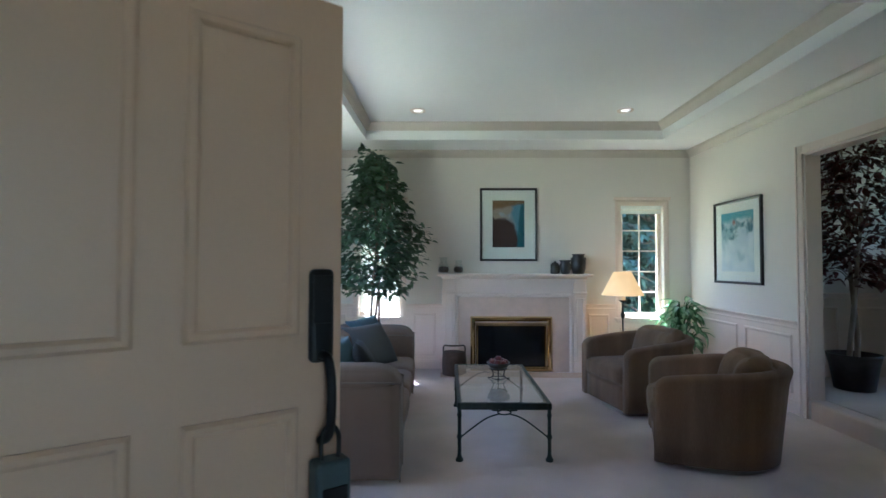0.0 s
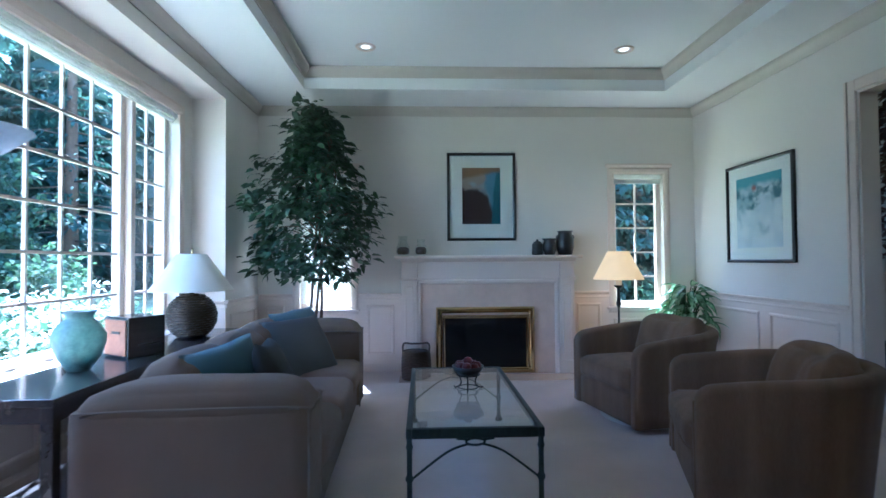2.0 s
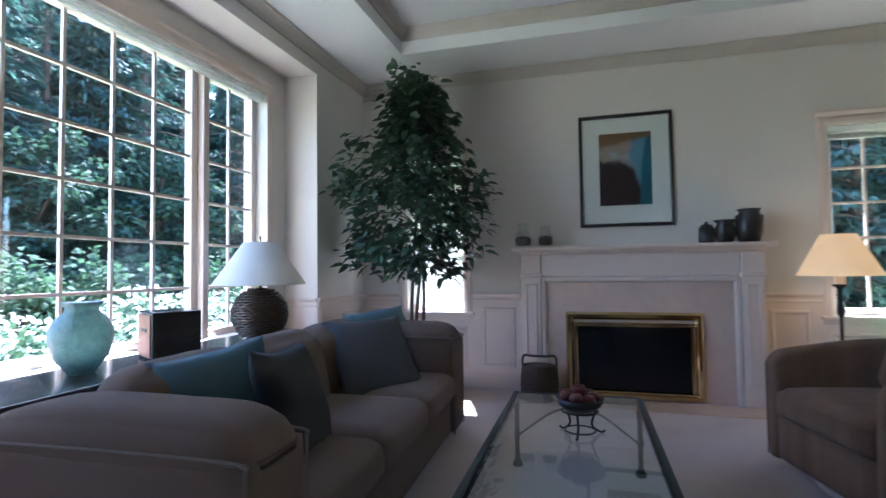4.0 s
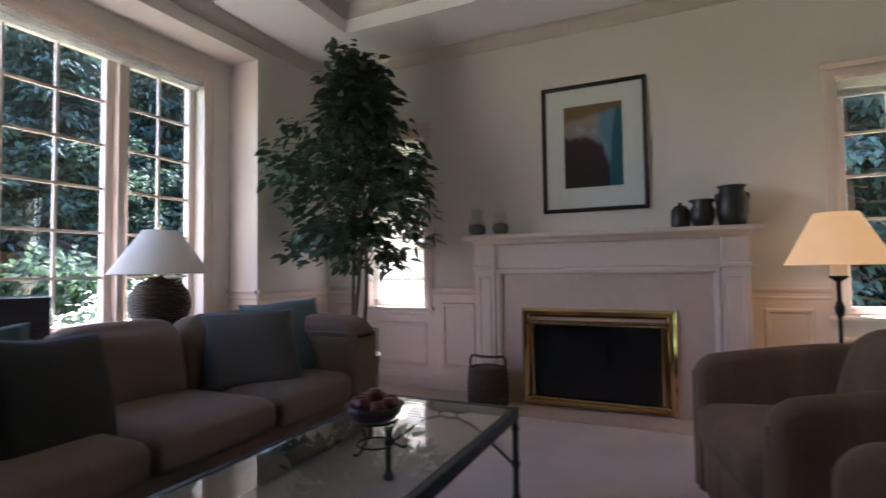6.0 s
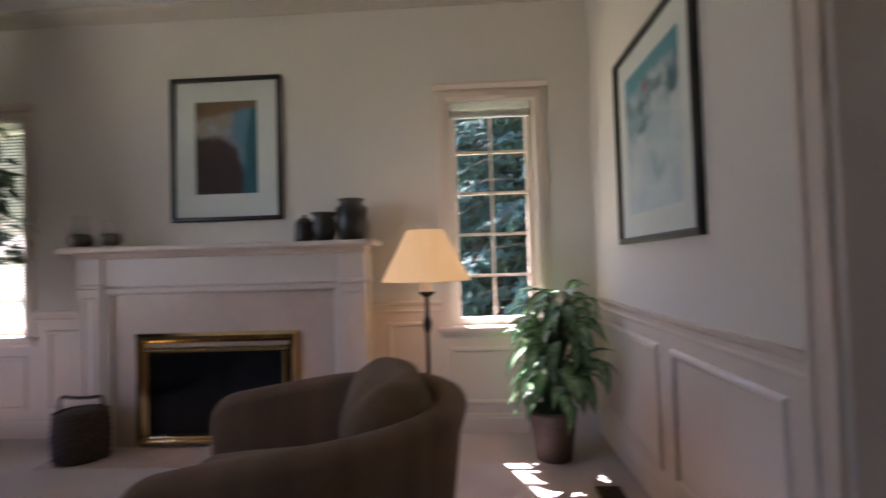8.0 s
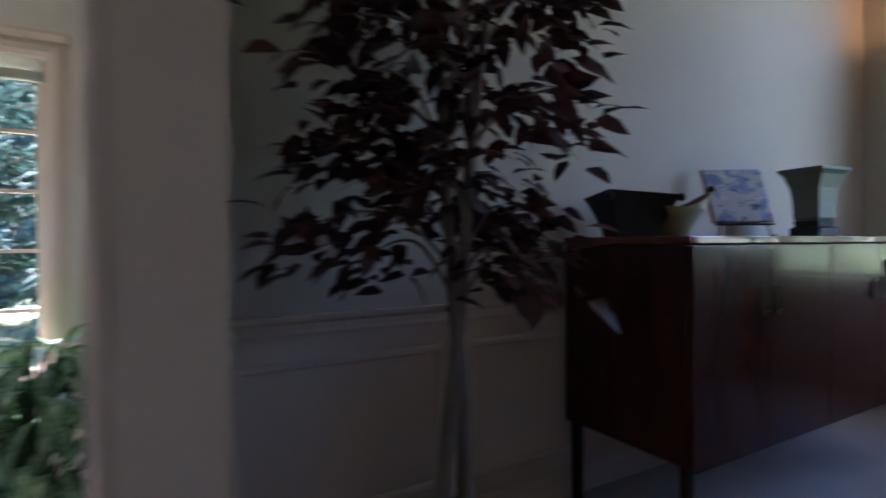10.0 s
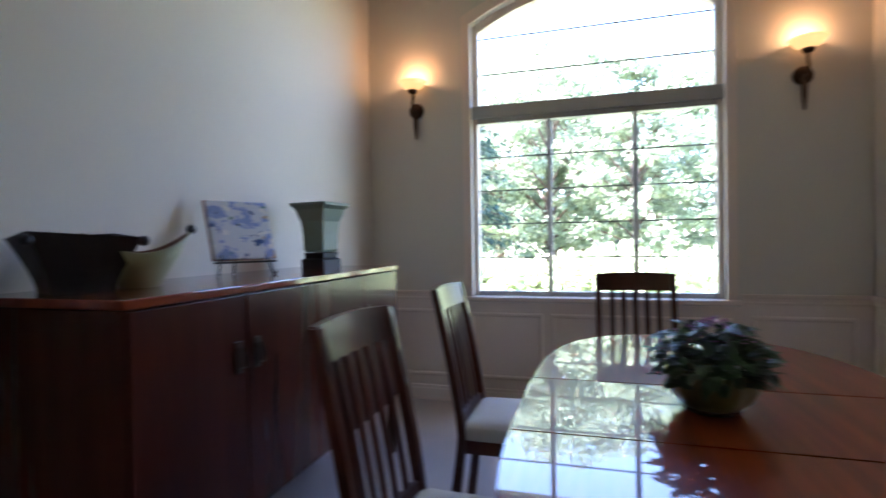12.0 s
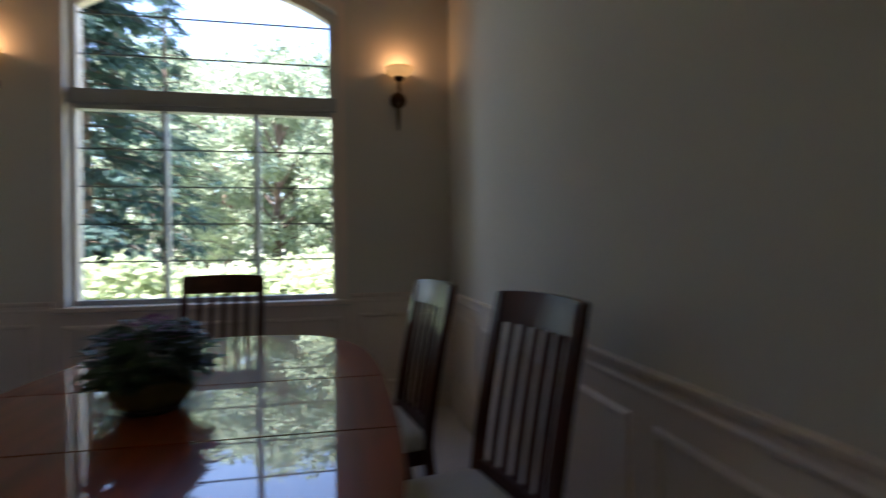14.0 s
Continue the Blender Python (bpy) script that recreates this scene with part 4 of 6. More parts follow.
def scatter(x, y, z, w, mat, label, turn, lean, spin, seed):
    m = Matrix.Translation((x, y, z)) @ Matrix.Rotation(radians(turn), 4, 'Z') @ Matrix.Rotation(radians(90 - lean), 4, 'X') @ Matrix.Rotation(radians(spin), 4, 'Z')
    tagged(part("cushion", pillow(bmesh.new(), w, w, 0.17, m, seed), mat, smooth=True), label, "cushion", "scatter cushions")
scatter(-0.80, 3.72, 0.60, 0.42, BLUE, "blue scatter cushion leaning on the sofa arm", 58, 20, 8, 1)
scatter(-0.64, 3.92, 0.575, 0.44, GREEN, "dark grey-green scatter cushion on the sofa", 100, 20, -4, 2)
scatter(-0.83, 5.29, 0.60, 0.48, PALEBLUE, "pale blue scatter cushion on the sofa", 58, 26, 4, 4)
scatter(-0.75, 4.93, 0.575, 0.50, GREY, "grey scatter cushion on the sofa", 50, 34, 2, 5)


# ---- living room: barrel armchairs ----
def barrel_chair(name):
    """A round-backed swivel chair that faces +x, with a thin, almost level rim."""
    ch = empty(name, Matrix.Identity(4), "brown upholstered barrel swivel armchair with a loose back cushion", "armchair", "barrel armchairs")
    R, T, L = 0.43, 0.095, 0.40
    total = 2 * L + math.pi * R
    stops = [0, 0.006, 0.014, 0.026, 0.042, 0.062, 0.085, 0.12]
    stops += [0.12 + (total - 0.24) * k / 56 for k in range(1, 56)] + [total - d for d in reversed(stops)]
    bm, rings = bmesh.new(), []
    for s in stops:
        if s < L:
            c, d = Vector((L - s, 0, 0)), Vector((0, -1, 0))
        elif s > total - L:
            c, d = Vector((s - total + L, 0, 0)), Vector((0, 1, 0))
        else:
            a = -math.pi / 2 - (s - L) / R
            c, d = Vector((0, 0, 0)), Vector((math.cos(a), math.sin(a), 0))
        u = abs(s / total * 2 - 1)
        back = 0.5 + 0.5 * math.cos(math.pi * min(1.0, u / 0.9))
        end = max(0.0, 1 - min(s, total - s) / 0.085)
        top = 0.605 + 0.080 * (1 - u ** 2.2) - 0.075 * (1 - math.sqrt(max(0.0, 1 - end * end)))
        flare = 0.012 + 0.055 * back
        slim = 0.022 * (1 - math.sqrt(max(0.0, 1 - max(0.0, 1 - min(s, total - s) / 0.03) ** 2)))
        def at(r, z):
            return bm.verts.new(c + d * r + Vector((0, 0, z)))
        ring = [at(R - 0.014 - slim, 0.045), at(R - slim, 0.18), at(R + flare * 0.65 - slim, top - 0.12), at(R + flare - slim, top - 0.04)]
        for t in range(1, 8):
            q = math.pi * t / 8
            ring.append(at(R + flare - T / 2 + (T / 2 - slim) * math.cos(q), top - 0.04 + 0.04 * math.sin(q)))
        ring += [at(R - T + flare + slim, top - 0.04), at(R - T + flare * 0.6 + slim, 0.42), at(R - T + slim, 0.30), at(R - T + slim, 0.045)]
        rings.append(ring)
    m = len(rings[0])
    for p, q in zip(rings, rings[1:]):
        for j in range(m):
            bm.faces.new((p[j], p[(j + 1) % m], q[(j + 1) % m], q[j]))
    bm.faces.new(rings[0][::-1])
    bm.faces.new(rings[-1])
    shell = part("shell", bm, CHAIR, ch, smooth=True)
    for sgn in (-1, 1):
        part("piping", tube(bmesh.new(), [(L + 0.002, sgn * (R - 0.02), z) for z in (0.05, 0.2, 0.4, 0.54)], 0.005, 6), CHAIR, shell)
    part("seat_base", rbox(bmesh.new(), 0.62, 2 * (R - T) + 0.02, 0.22, 0.015, Matrix.Translation((L - 0.318, 0, 0.155)), cuts=5), CHAIR, ch, smooth=True)
    bm = rbox(bmesh.new(), 0.74, 2 * (R - T) - 0.006, 0.165, 0.055, Matrix.Translation((L - 0.352, 0, 0.345)), (0.015, 0, 0.012), 10, 0.004)
    for v in bm.verts:
        if v.co.x < 0.0:
            v.co.y *= math.sqrt(max(0.05, 1 - (v.co.x / 0.40) ** 2))
    seat = part("seat_cushion", bm, CHAIR, ch, smooth=True)
    for z in (0.285, 0.395):
        part("piping", tube(bmesh.new(), [(L + 0.022 - 0.03 * abs(t) ** 6, t * (R - T - 0.012), z) for t in [i / 10 - 1 for i in range(21)]], 0.005, 6), CHAIR, seat)
    bm = rbox(bmesh.new(), 0.19, 0.62, 0.36, 0.085, Matrix.Identity(4), (0.05, 0, 0.03), 16, 0.012)
    for v in bm.verts:
        pinch = math.exp(-(v.co.y / 0.035) ** 2)
        v.co.x *= 1 - 0.38 * pinch
        v.co.z *= 1 - 0.07 * pinch - 0.5 * v.co.y ** 2
        v.co.x += 1.0 * v.co.y ** 2
    bmesh.ops.transform(bm, matrix=Matrix.Translation((-0.265, 0, 0.545)) @ Matrix.Rotation(radians(-16), 4, 'Y'), verts=bm.verts[:])
    part("back_cushion", bm, CHAIR, ch, smooth=True)
    part("swivel_base", lathe(bmesh.new(), [(0.0, 0.0), (0.36, 0.0), (0.36, 0.022), (0.12, 0.03), (0.10, 0.05), (0, 0.05)], 28), SEAT, ch, "pale swivel base")
    return ch
near = barrel_chair("armchair")
near.matrix_world = pose(1.885, 3.765, 0, 0, 0, 161)
copy_thing(near, pose(1.86, 5.065, 0, 0, 0, 192))


# ---- living room: coffee table ----
CX0, CX1, CY0, CY1, CZ = 0.06, 0.69, 3.62, 4.99, 0.40
ct = empty("coffee_table", Matrix.Translation(((CX0 + CX1) / 2, (CY0 + CY1) / 2, 0)), "glass-topped coffee table on a dark wrought iron frame", "coffee table")
hw, hl = (CX1 - CX0) / 2, (CY1 - CY0) / 2
part("glass_top", boxed(-hw + 0.016, hw - 0.016, -hl + 0.016, hl - 0.016, CZ - 0.010, CZ, 0.002, 1), GLASS, ct, "clear glass top")
for s in (-1, 1):
    part("top_rail", boxed(s * hw - 0.014, s * hw + 0.014, -hl - 0.014, hl + 0.014, CZ - 0.045, CZ + 0.002, 0.005), GREENIRON, ct)
    part("top_rail", boxed(-hw + 0.014, hw - 0.014, s * hl - 0.014, s * hl + 0.014, CZ - 0.045, CZ + 0.002, 0.005), GREENIRON, ct)
    for q in (-1, 1):
        leg = lathe(bmesh.new(), [(0, 0), (0.026, 0), (0.028, 0.012), (0.017, 0.03), (0.013, 0.05), (0.013, 0.15), (0.019, 0.16), (0.019, 0.175), (0.013, 0.185), (0.013, 0.30), (0.018, 0.315), (0.013, 0.33), (0.013, CZ - 0.045), (0, CZ - 0.045)], 12, (s * (hw - 0.002), q * (hl - 0.002), 0))
        part("leg", leg, GREENIRON, ct, smooth=True)
for q in (-1, 1):
    y = q * (hl - 0.002)
    part("stretcher_ring", tube(bmesh.new(), [(0.045 * math.cos(a), y, 0.335 + 0.016 * math.sin(a)) for a in [2 * math.pi * k / 16 for k in range(16)]], 0.006, 6, True), GREENIRON, ct)
    for s in (-1, 1):
        part("stretcher", tube(bmesh.new(), smooth_path([(s * hw, y, 0.155), (s * 0.14, y, 0.285), (s * 0.035, y, 0.325)]), 0.006, 6), GREENIRON, ct)
        part("stretcher", tube(bmesh.new(), smooth_path([(s * 0.035, y, 0.345), (s * 0.09, y, CZ - 0.05)]), 0.006, 6), GREENIRON, ct)
bowl = empty("fruit_bowl", Matrix.Translation((0.405, 4.34, CZ)) @ Matrix.Diagonal((1, 1, 0.82, 1)), "small iron stand with a glass bowl of dark red fruit", "bowl")
part("bowl_glass", lathe(bmesh.new(), [(0.0, 0.105), (0.05, 0.11), (0.085, 0.145), (0.098, 0.18), (0.094, 0.18), (0.08, 0.15), (0.048, 0.116), (0.0, 0.112)], 28), POTTERY, bowl, "dark shallow bowl", True)
part("ring", tube(bmesh.new(), [(0.07 * math.cos(a), 0.07 * math.sin(a), 0.115) for a in [2 * math.pi * k / 24 for k in range(24)]], 0.005, 6, True), IRON, bowl)
part("ring", tube(bmesh.new(), [(0.06 * math.cos(a), 0.06 * math.sin(a), 0.02) for a in [2 * math.pi * k / 24 for k in range(24)]], 0.004, 6, True), IRON, bowl)
for k in range(3):
    a = k * 2.094 + 0.4
    c, s = math.cos(a), math.sin(a)
    part("foot", tube(bmesh.new(), smooth_path([(0.105 * c, 0.105 * s, 0.012), (0.085 * c, 0.085 * s, 0.006), (0.05 * c, 0.05 * s, 0.045), (0.07 * c, 0.07 * s, 0.115)]), 0.005, 6), IRON, bowl)
rnd = random.Random(5)
for k in range(9):
    a, r = k * 0.9, 0.055 if k < 7 else 0.0
    z = 0.175 if k < 7 else 0.205
    bm = lathe(bmesh.new(), [(0, -0.03), (0.018, -0.026), (0.03, 0.0), (0.02, 0.024), (0, 0.028)], 12, (r * math.cos(a), r * math.sin(a), z + 0.01 * rnd.random()))
    part("fruit", bm, BERRY, bowl, smooth=True)


# ---- living room: console table and what stands on it ----
KX0, KX1, KY0, KY1, KZ = -1.79, -1.33, 3.28, 5.45, 0.655
con = empty("console_table", Matrix.Translation(((KX0 + KX1) / 2, (KY0 + KY1) / 2, 0)), "long black-stained console table with a low shelf", "console table")
kw, kl = (KX1 - KX0) / 2, (KY1 - KY0) / 2
part("tabletop", boxed(-kw, kw, -kl, kl, KZ - 0.035, KZ, 0.004), ESPRESSO, con)
part("shelf", boxed(-kw + 0.02, kw - 0.02, -kl + 0.02, kl - 0.02, 0.11, 0.135, 0.003), ESPRESSO, con)
for s in (-1, 1):
    part("apron", boxed(s * (kw - 0.02) - 0.01, s * (kw - 0.02) + 0.01, -kl + 0.05, kl - 0.05, KZ - 0.10, KZ - 0.036, 0.002), ESPRESSO, con)
    part("apron", boxed(-kw + 0.05, kw - 0.05, s * (kl - 0.02) - 0.01, s * (kl - 0.02) + 0.01, KZ - 0.10, KZ - 0.036, 0.002), ESPRESSO, con)
    for q in (-1, 1):
        x, y = s * (kw - 0.03), q * (kl - 0.03)
        part("leg", boxed(x - 0.025, x + 0.025, y - 0.025, y + 0.025, 0, KZ - 0.036, 0.003), ESPRESSO, con)

lamp = empty("table_lamp", Matrix.Translation((-1.55, 4.98, KZ)), "unlit table lamp with woven metal base and white cone shade", "lamp")
wind = []
for k in range(18 * 40):
    z, a = 0.010 + k / 40 * 0.0165, 2 * math.pi * k / 40
    r = 0.165 * math.sqrt(max(0.06, 1 - ((z - 0.15) / 0.165) ** 2))
    wind.append((r * math.cos(a) * (1 + 0.012 * math.sin(a * 9.3)), r * math.sin(a), z + 0.004 * math.sin(a * 14.4)))
bm = tube(bmesh.new(), wind, 0.0105, 5)
part("base", bm, BRAID, lamp, "round base wound with dark metal cord", True)
part("base_core", lathe(bmesh.new(), [(0, 0), (0.07, 0), (0.13, 0.05), (0.158, 0.15), (0.13, 0.25), (0.05, 0.305), (0, 0.31)], 28), BRAID, lamp, smooth=True)
part("neck", lathe(bmesh.new(), [(0.0, 0.30), (0.022, 0.30), (0.014, 0.33), (0.012, 0.42), (0, 0.42)], 14), BRASS, lamp, smooth=True)
part("shade", lathe(bmesh.new(), [(0.285, 0.335), (0.10, 0.60), (0.097, 0.60), (0.281, 0.333), (0.285, 0.335)], 40), SHADE, lamp, "white pleated cone shade", True)
part("finial", lathe(bmesh.new(), [(0, 0.59), (0.012, 0.60), (0.006, 0.615), (0.011, 0.63), (0, 0.645)], 12), BRASS, lamp, smooth=True)

vase = tagged(part("vase", lathe(bmesh.new(), [(0.0, 0.0), (0.055, 0.0), (0.065, 0.012), (0.115, 0.08), (0.14, 0.16), (0.138, 0.20), (0.11, 0.255), (0.075, 0.285), (0.07, 0.305), (0.095, 0.33), (0.09, 0.332), (0.064, 0.306), (0.07, 0.28), (0.104, 0.25), (0.131, 0.20), (0.133, 0.16), (0.108, 0.083), (0.05, 0.014), (0, 0.012)], 40, (0, 0, 0), 0.008, 6), TURQ, smooth=True), "round turquoise frosted glass vase on the console", "vase")
vase.matrix_world = Matrix.Translation((-1.60, 3.84, KZ)) @ Matrix.Diagonal((0.85, 0.85, 0.9, 1))
bx = empty("display_box", Matrix.Translation((-1.56, 4.27, KZ)) @ Matrix.Rotation(radians(-30), 4, 'Z'), "dark box with a copper front panel on the console", "box")
part("body", boxed(-0.115, 0.115, -0.11, 0.11, 0, 0.23, 0.006), ESPRESSO, bx)
COPPER = material("hammered_copper", (0.36, 0.15, 0.085), 0.4, 0.3, vary=0.25, scale=14, bump=0.3, grain=60)
part("front_panel", boxed(-0.10, 0.10, -0.1165, -0.111, 0.015, 0.215, 0.002), COPPER, bx, "copper coloured panel")
part("front_arch", boxed(-0.03, 0.05, -0.121, -0.1168, 0.135, 0.15, 0.001), BOWLOUT, bx)

torch = empty("floor_lamp", Matrix.Translation((-1.55, 3.11, 0)), "tall black iron torchiere with a white glass dish, off", "lamp")
part("base_plate", lathe(bmesh.new(), [(0, 0), (0.14, 0), (0.14, 0.012), (0.05, 0.025), (0.015, 0.05), (0, 0.05)], 28), IRON, torch, smooth=True)
part("pole", lathe(bmesh.new(), [(0, 0.04), (0.011, 0.04), (0.011, 1.55), (0.02, 1.57), (0.03, 1.60), (0, 1.60)], 12), IRON, torch, smooth=True)
for s in (-1, 1):
    part("scroll", tube(bmesh.new(), smooth_path([(s * 0.012, 0, 1.06), (s * 0.05, 0, 1.16), (s * 0.10, 0, 1.30), (s * 0.135, 0, 1.46), (s * 0.13, 0, 1.55)]), 0.006, 6), IRON, torch)
for z in (1.22, 1.34):
    part("cross_bar", tube(bmesh.new(), [(-0.085, 0, z), (0.085, 0, z)], 0.006, 6), IRON, torch)
part("dish", lathe(bmesh.new(), [(0.03, 1.585), (0.12, 1.61), (0.215, 1.69), (0.212, 1.695), (0.115, 1.62), (0.0, 1.60)], 36), BLIND, torch, "white glass dish", True)


# ---- living room: reading lamp, basket, mantel ornaments, vent ----
fl = empty("floor_lamp", Matrix.Translation((2.13, 6.33, 0)), "black iron floor lamp with a lit cream cone shade", "lamp")
part("base_plate", lathe(bmesh.new(), [(0, 0), (0.13, 0), (0.13, 0.012), (0.04, 0.03), (0.014, 0.06), (0, 0.06)], 28), IRON, fl, smooth=True)
part("pole", lathe(bmesh.new(), [(0, 0.05), (0.010, 0.05), (0.010, 0.70), (0.022, 0.73), (0.026, 0.76), (0.012, 0.80), (0.012, 0.90), (0.045, 0.925), (0.045, 0.935), (0, 0.935)], 14), IRON, fl, smooth=True)
part("candle_sleeve", lathe(bmesh.new(), [(0.0, 0.935), (0.034, 0.935), (0.034, 1.03), (0, 1.03)], 16), SHADE, fl, "cream candle sleeve")
part("bulb", lathe(bmesh.new(), [(0, 1.04), (0.02, 1.05), (0.032, 1.09), (0.02, 1.125), (0, 1.13)], 14), BULB, fl, smooth=True)
part("shade", lathe(bmesh.new(), [(0.25, 0.995), (0.105, 1.28), (0.102, 1.28), (0.247, 0.994), (0.25, 0.995)], 40), LITSHADE, fl, "glowing cream shade", True)
ld = bpy.data.lights.new("floor_lamp_light", 'POINT')
ld.energy, ld.color, ld.shadow_soft_size = 0.15, (1.0, 0.66, 0.36), 0.05
new("floor_lamp_light", ld).location = (2.13, 6.33, 1.20)

bk = empty("fireside_basket", Matrix.Translation((0.06, 6.38, 0)), "round dark wicker fireside basket with a hoop handle", "basket")
wind = []
for k in range(17 * 40):
    z, a = 0.010 + k / 40 * 0.0165, 2 * math.pi * k / 40
    r = (0.135 + 0.008 * math.sin(z * 12)) * (1 + 0.03 * math.sin(a * 10.5))
    wind.append((r * math.cos(a), r * math.sin(a), z))
bm = tube(bmesh.new(), wind, 0.009, 5)
part("weave", bm, WICKER, bk, smooth=True)
part("lining", lathe(bmesh.new(), [(0, 0.005), (0.12, 0.005), (0.125, 0.27), (0.10, 0.285), (0, 0.29)], 28), WICKER, bk, smooth=True)
part("handle", tube(bmesh.new(), smooth_path([(-0.13, 0, 0.26), (-0.135, 0, 0.33), (-0.115, 0, 0.365), (-0.05, 0, 0.36), (0.05, 0, 0.36), (0.115, 0, 0.365), (0.135, 0, 0.33), (0.13, 0, 0.26)]), 0.010, 8), WICKER, bk, smooth=True)

MZ = 1.25
def jar(x, y, prof, label, lid=False, lugs=False):
    j = empty("jar", Matrix.Translation((x, y, MZ)), label, "jar", "mantel pottery")
    part("body", lathe(bmesh.new(), prof, 28, (0, 0, 0), 0.006, 5), POTTERY, j, smooth=True)
    h = prof[-1][1]
    if lid:
        part("lid", lathe(bmesh.new(), [(0.045, h), (0.04, h + 0.012), (0.012, h + 0.02), (0.014, h + 0.035), (0, h + 0.04)], 20), POTTERY, j, smooth=True)
    if lugs:
        for s in (-1, 1):
            r = max(p[0] for p in prof)
            part("lug", tube(bmesh.new(), smooth_path([(s * r * 0.80, 0, h * 0.88), (s * (r * 0.96), 0, h * 0.84), (s * r * 0.94, 0, h * 0.66)]), 0.008, 6), POTTERY, j, smooth=True)
jar(1.355, 6.58, [(0, 0), (0.055, 0), (0.06, 0.02), (0.056, 0.12), (0.044, 0.13), (0, 0.13)], "small dark lidded pottery jar on the mantel", True)
jar(1.485, 6.57, [(0, 0), (0.05, 0), (0.075, 0.06), (0.072, 0.11), (0.055, 0.15), (0.085, 0.175), (0.07, 0.17), (0, 0.15)], "dark flared pottery jar on the mantel")
jar(1.655, 6.58, [(0, 0), (0.07, 0), (0.092, 0.08), (0.094, 0.16), (0.075, 0.215), (0.07, 0.235), (0.085, 0.255), (0.07, 0.25), (0, 0.235)], "tall dark glazed pottery jar with lugs on the mantel", False, True)
for x, h, r in ((-0.075, 0.21, 0.068), (0.115, 0.175, 0.060)):
    g = empty("candle_glass", Matrix.Translation((x, 6.56, MZ)), "clear glass hurricane with dark dried filling on the mantel", "candle holder", "mantel glasses")
    part("glass", lathe(bmesh.new(), [(0, 0), (r * 0.6, 0), (r * 0.9, 0.012), (r * 1.08, 0.05), (r, 0.095), (r * 0.62, h * 0.72), (r * 0.72, h), (r * 0.68, h), (r * 0.58, h * 0.72), (r * 0.95, 0.095), (r * 1.02, 0.05), (r * 0.85, 0.016), (0, 0.012)], 22), PANE, g, smooth=True)
    part("filling", lathe(bmesh.new(), [(0, 0.013), (r * 0.8, 0.017), (r * 0.97, 0.05), (r * 0.86, 0.082), (r * 0.4, 0.094), (0, 0.09)], 18, (0, 0, 0), 0.05, 7), WICKER, g, "dark dried filling", True)
    part("candle", lathe(bmesh.new(), [(0, 0.085), (0.016, 0.085), (0.016, h * 0.66), (0, h * 0.68)], 12), SHADE, g, "pale candle stub")

vt = empty("floor_vent", Matrix.Translation((3.0, 5.80, 0.0)), "brown metal floor vent set in the carpet", "floor vent")
part("vent_frame", ring_frame(bmesh.new(), (-0.06, -0.16, 0.001), (1, 0, 0), (0, 1, 0), (0, 0, 1), 0.12, 0.32, 0.015, 0.006), VENT, vt)
# flat black sheet painted as the shade of the hollow below the slats
part("duct", boxed(-0.046, 0.046, -0.146, 0.146, 0.0005, 0.002), VENTSHADE, vt)
for k in range(14):
    part("slat", boxed(-0.046, 0.046, -0.135 + k * 0.02, -0.127 + k * 0.02, 0.002, 0.006), VENT, vt)

# blinds in the narrow windows
def blind(x0, x1, drop, label):
    b = empty("window_blind", Matrix.Translation(((x0 + x1) / 2, FY + 0.035, NZ1)), label, "blind")
    w = (x1 - x0) / 2 - 0.006
    part("headrail", boxed(-w, w, -0.02, 0.02, -0.05, -0.003, 0.004), BLIND, b)
    n = int(drop / 0.022)
    for k in range(n):
        z = -0.06 - k * (0.022 if drop > 0.3 else 0.004)
        s = boxed(-w, w, -0.012, 0.012, -0.0008, 0.0008)
        bmesh.ops.rotate(s, cent=(0, 0, 0), matrix=Matrix.Rotation(radians(48 if drop > 0.3 else 0), 3, 'X'), verts=s.verts[:])
        bmesh.ops.translate(s, vec=(0, 0, z), verts=s.verts[:])
        part("slat", s, BLIND, b)
blind(RW[0] + 0.01, RW[1] - 0.01, 0.28, "white blind drawn up to the head of a narrow window")
blind(LW[0] + 0.01, LW[1] - 0.01, 1.38, "white slatted blind let down and sunlit from outside")


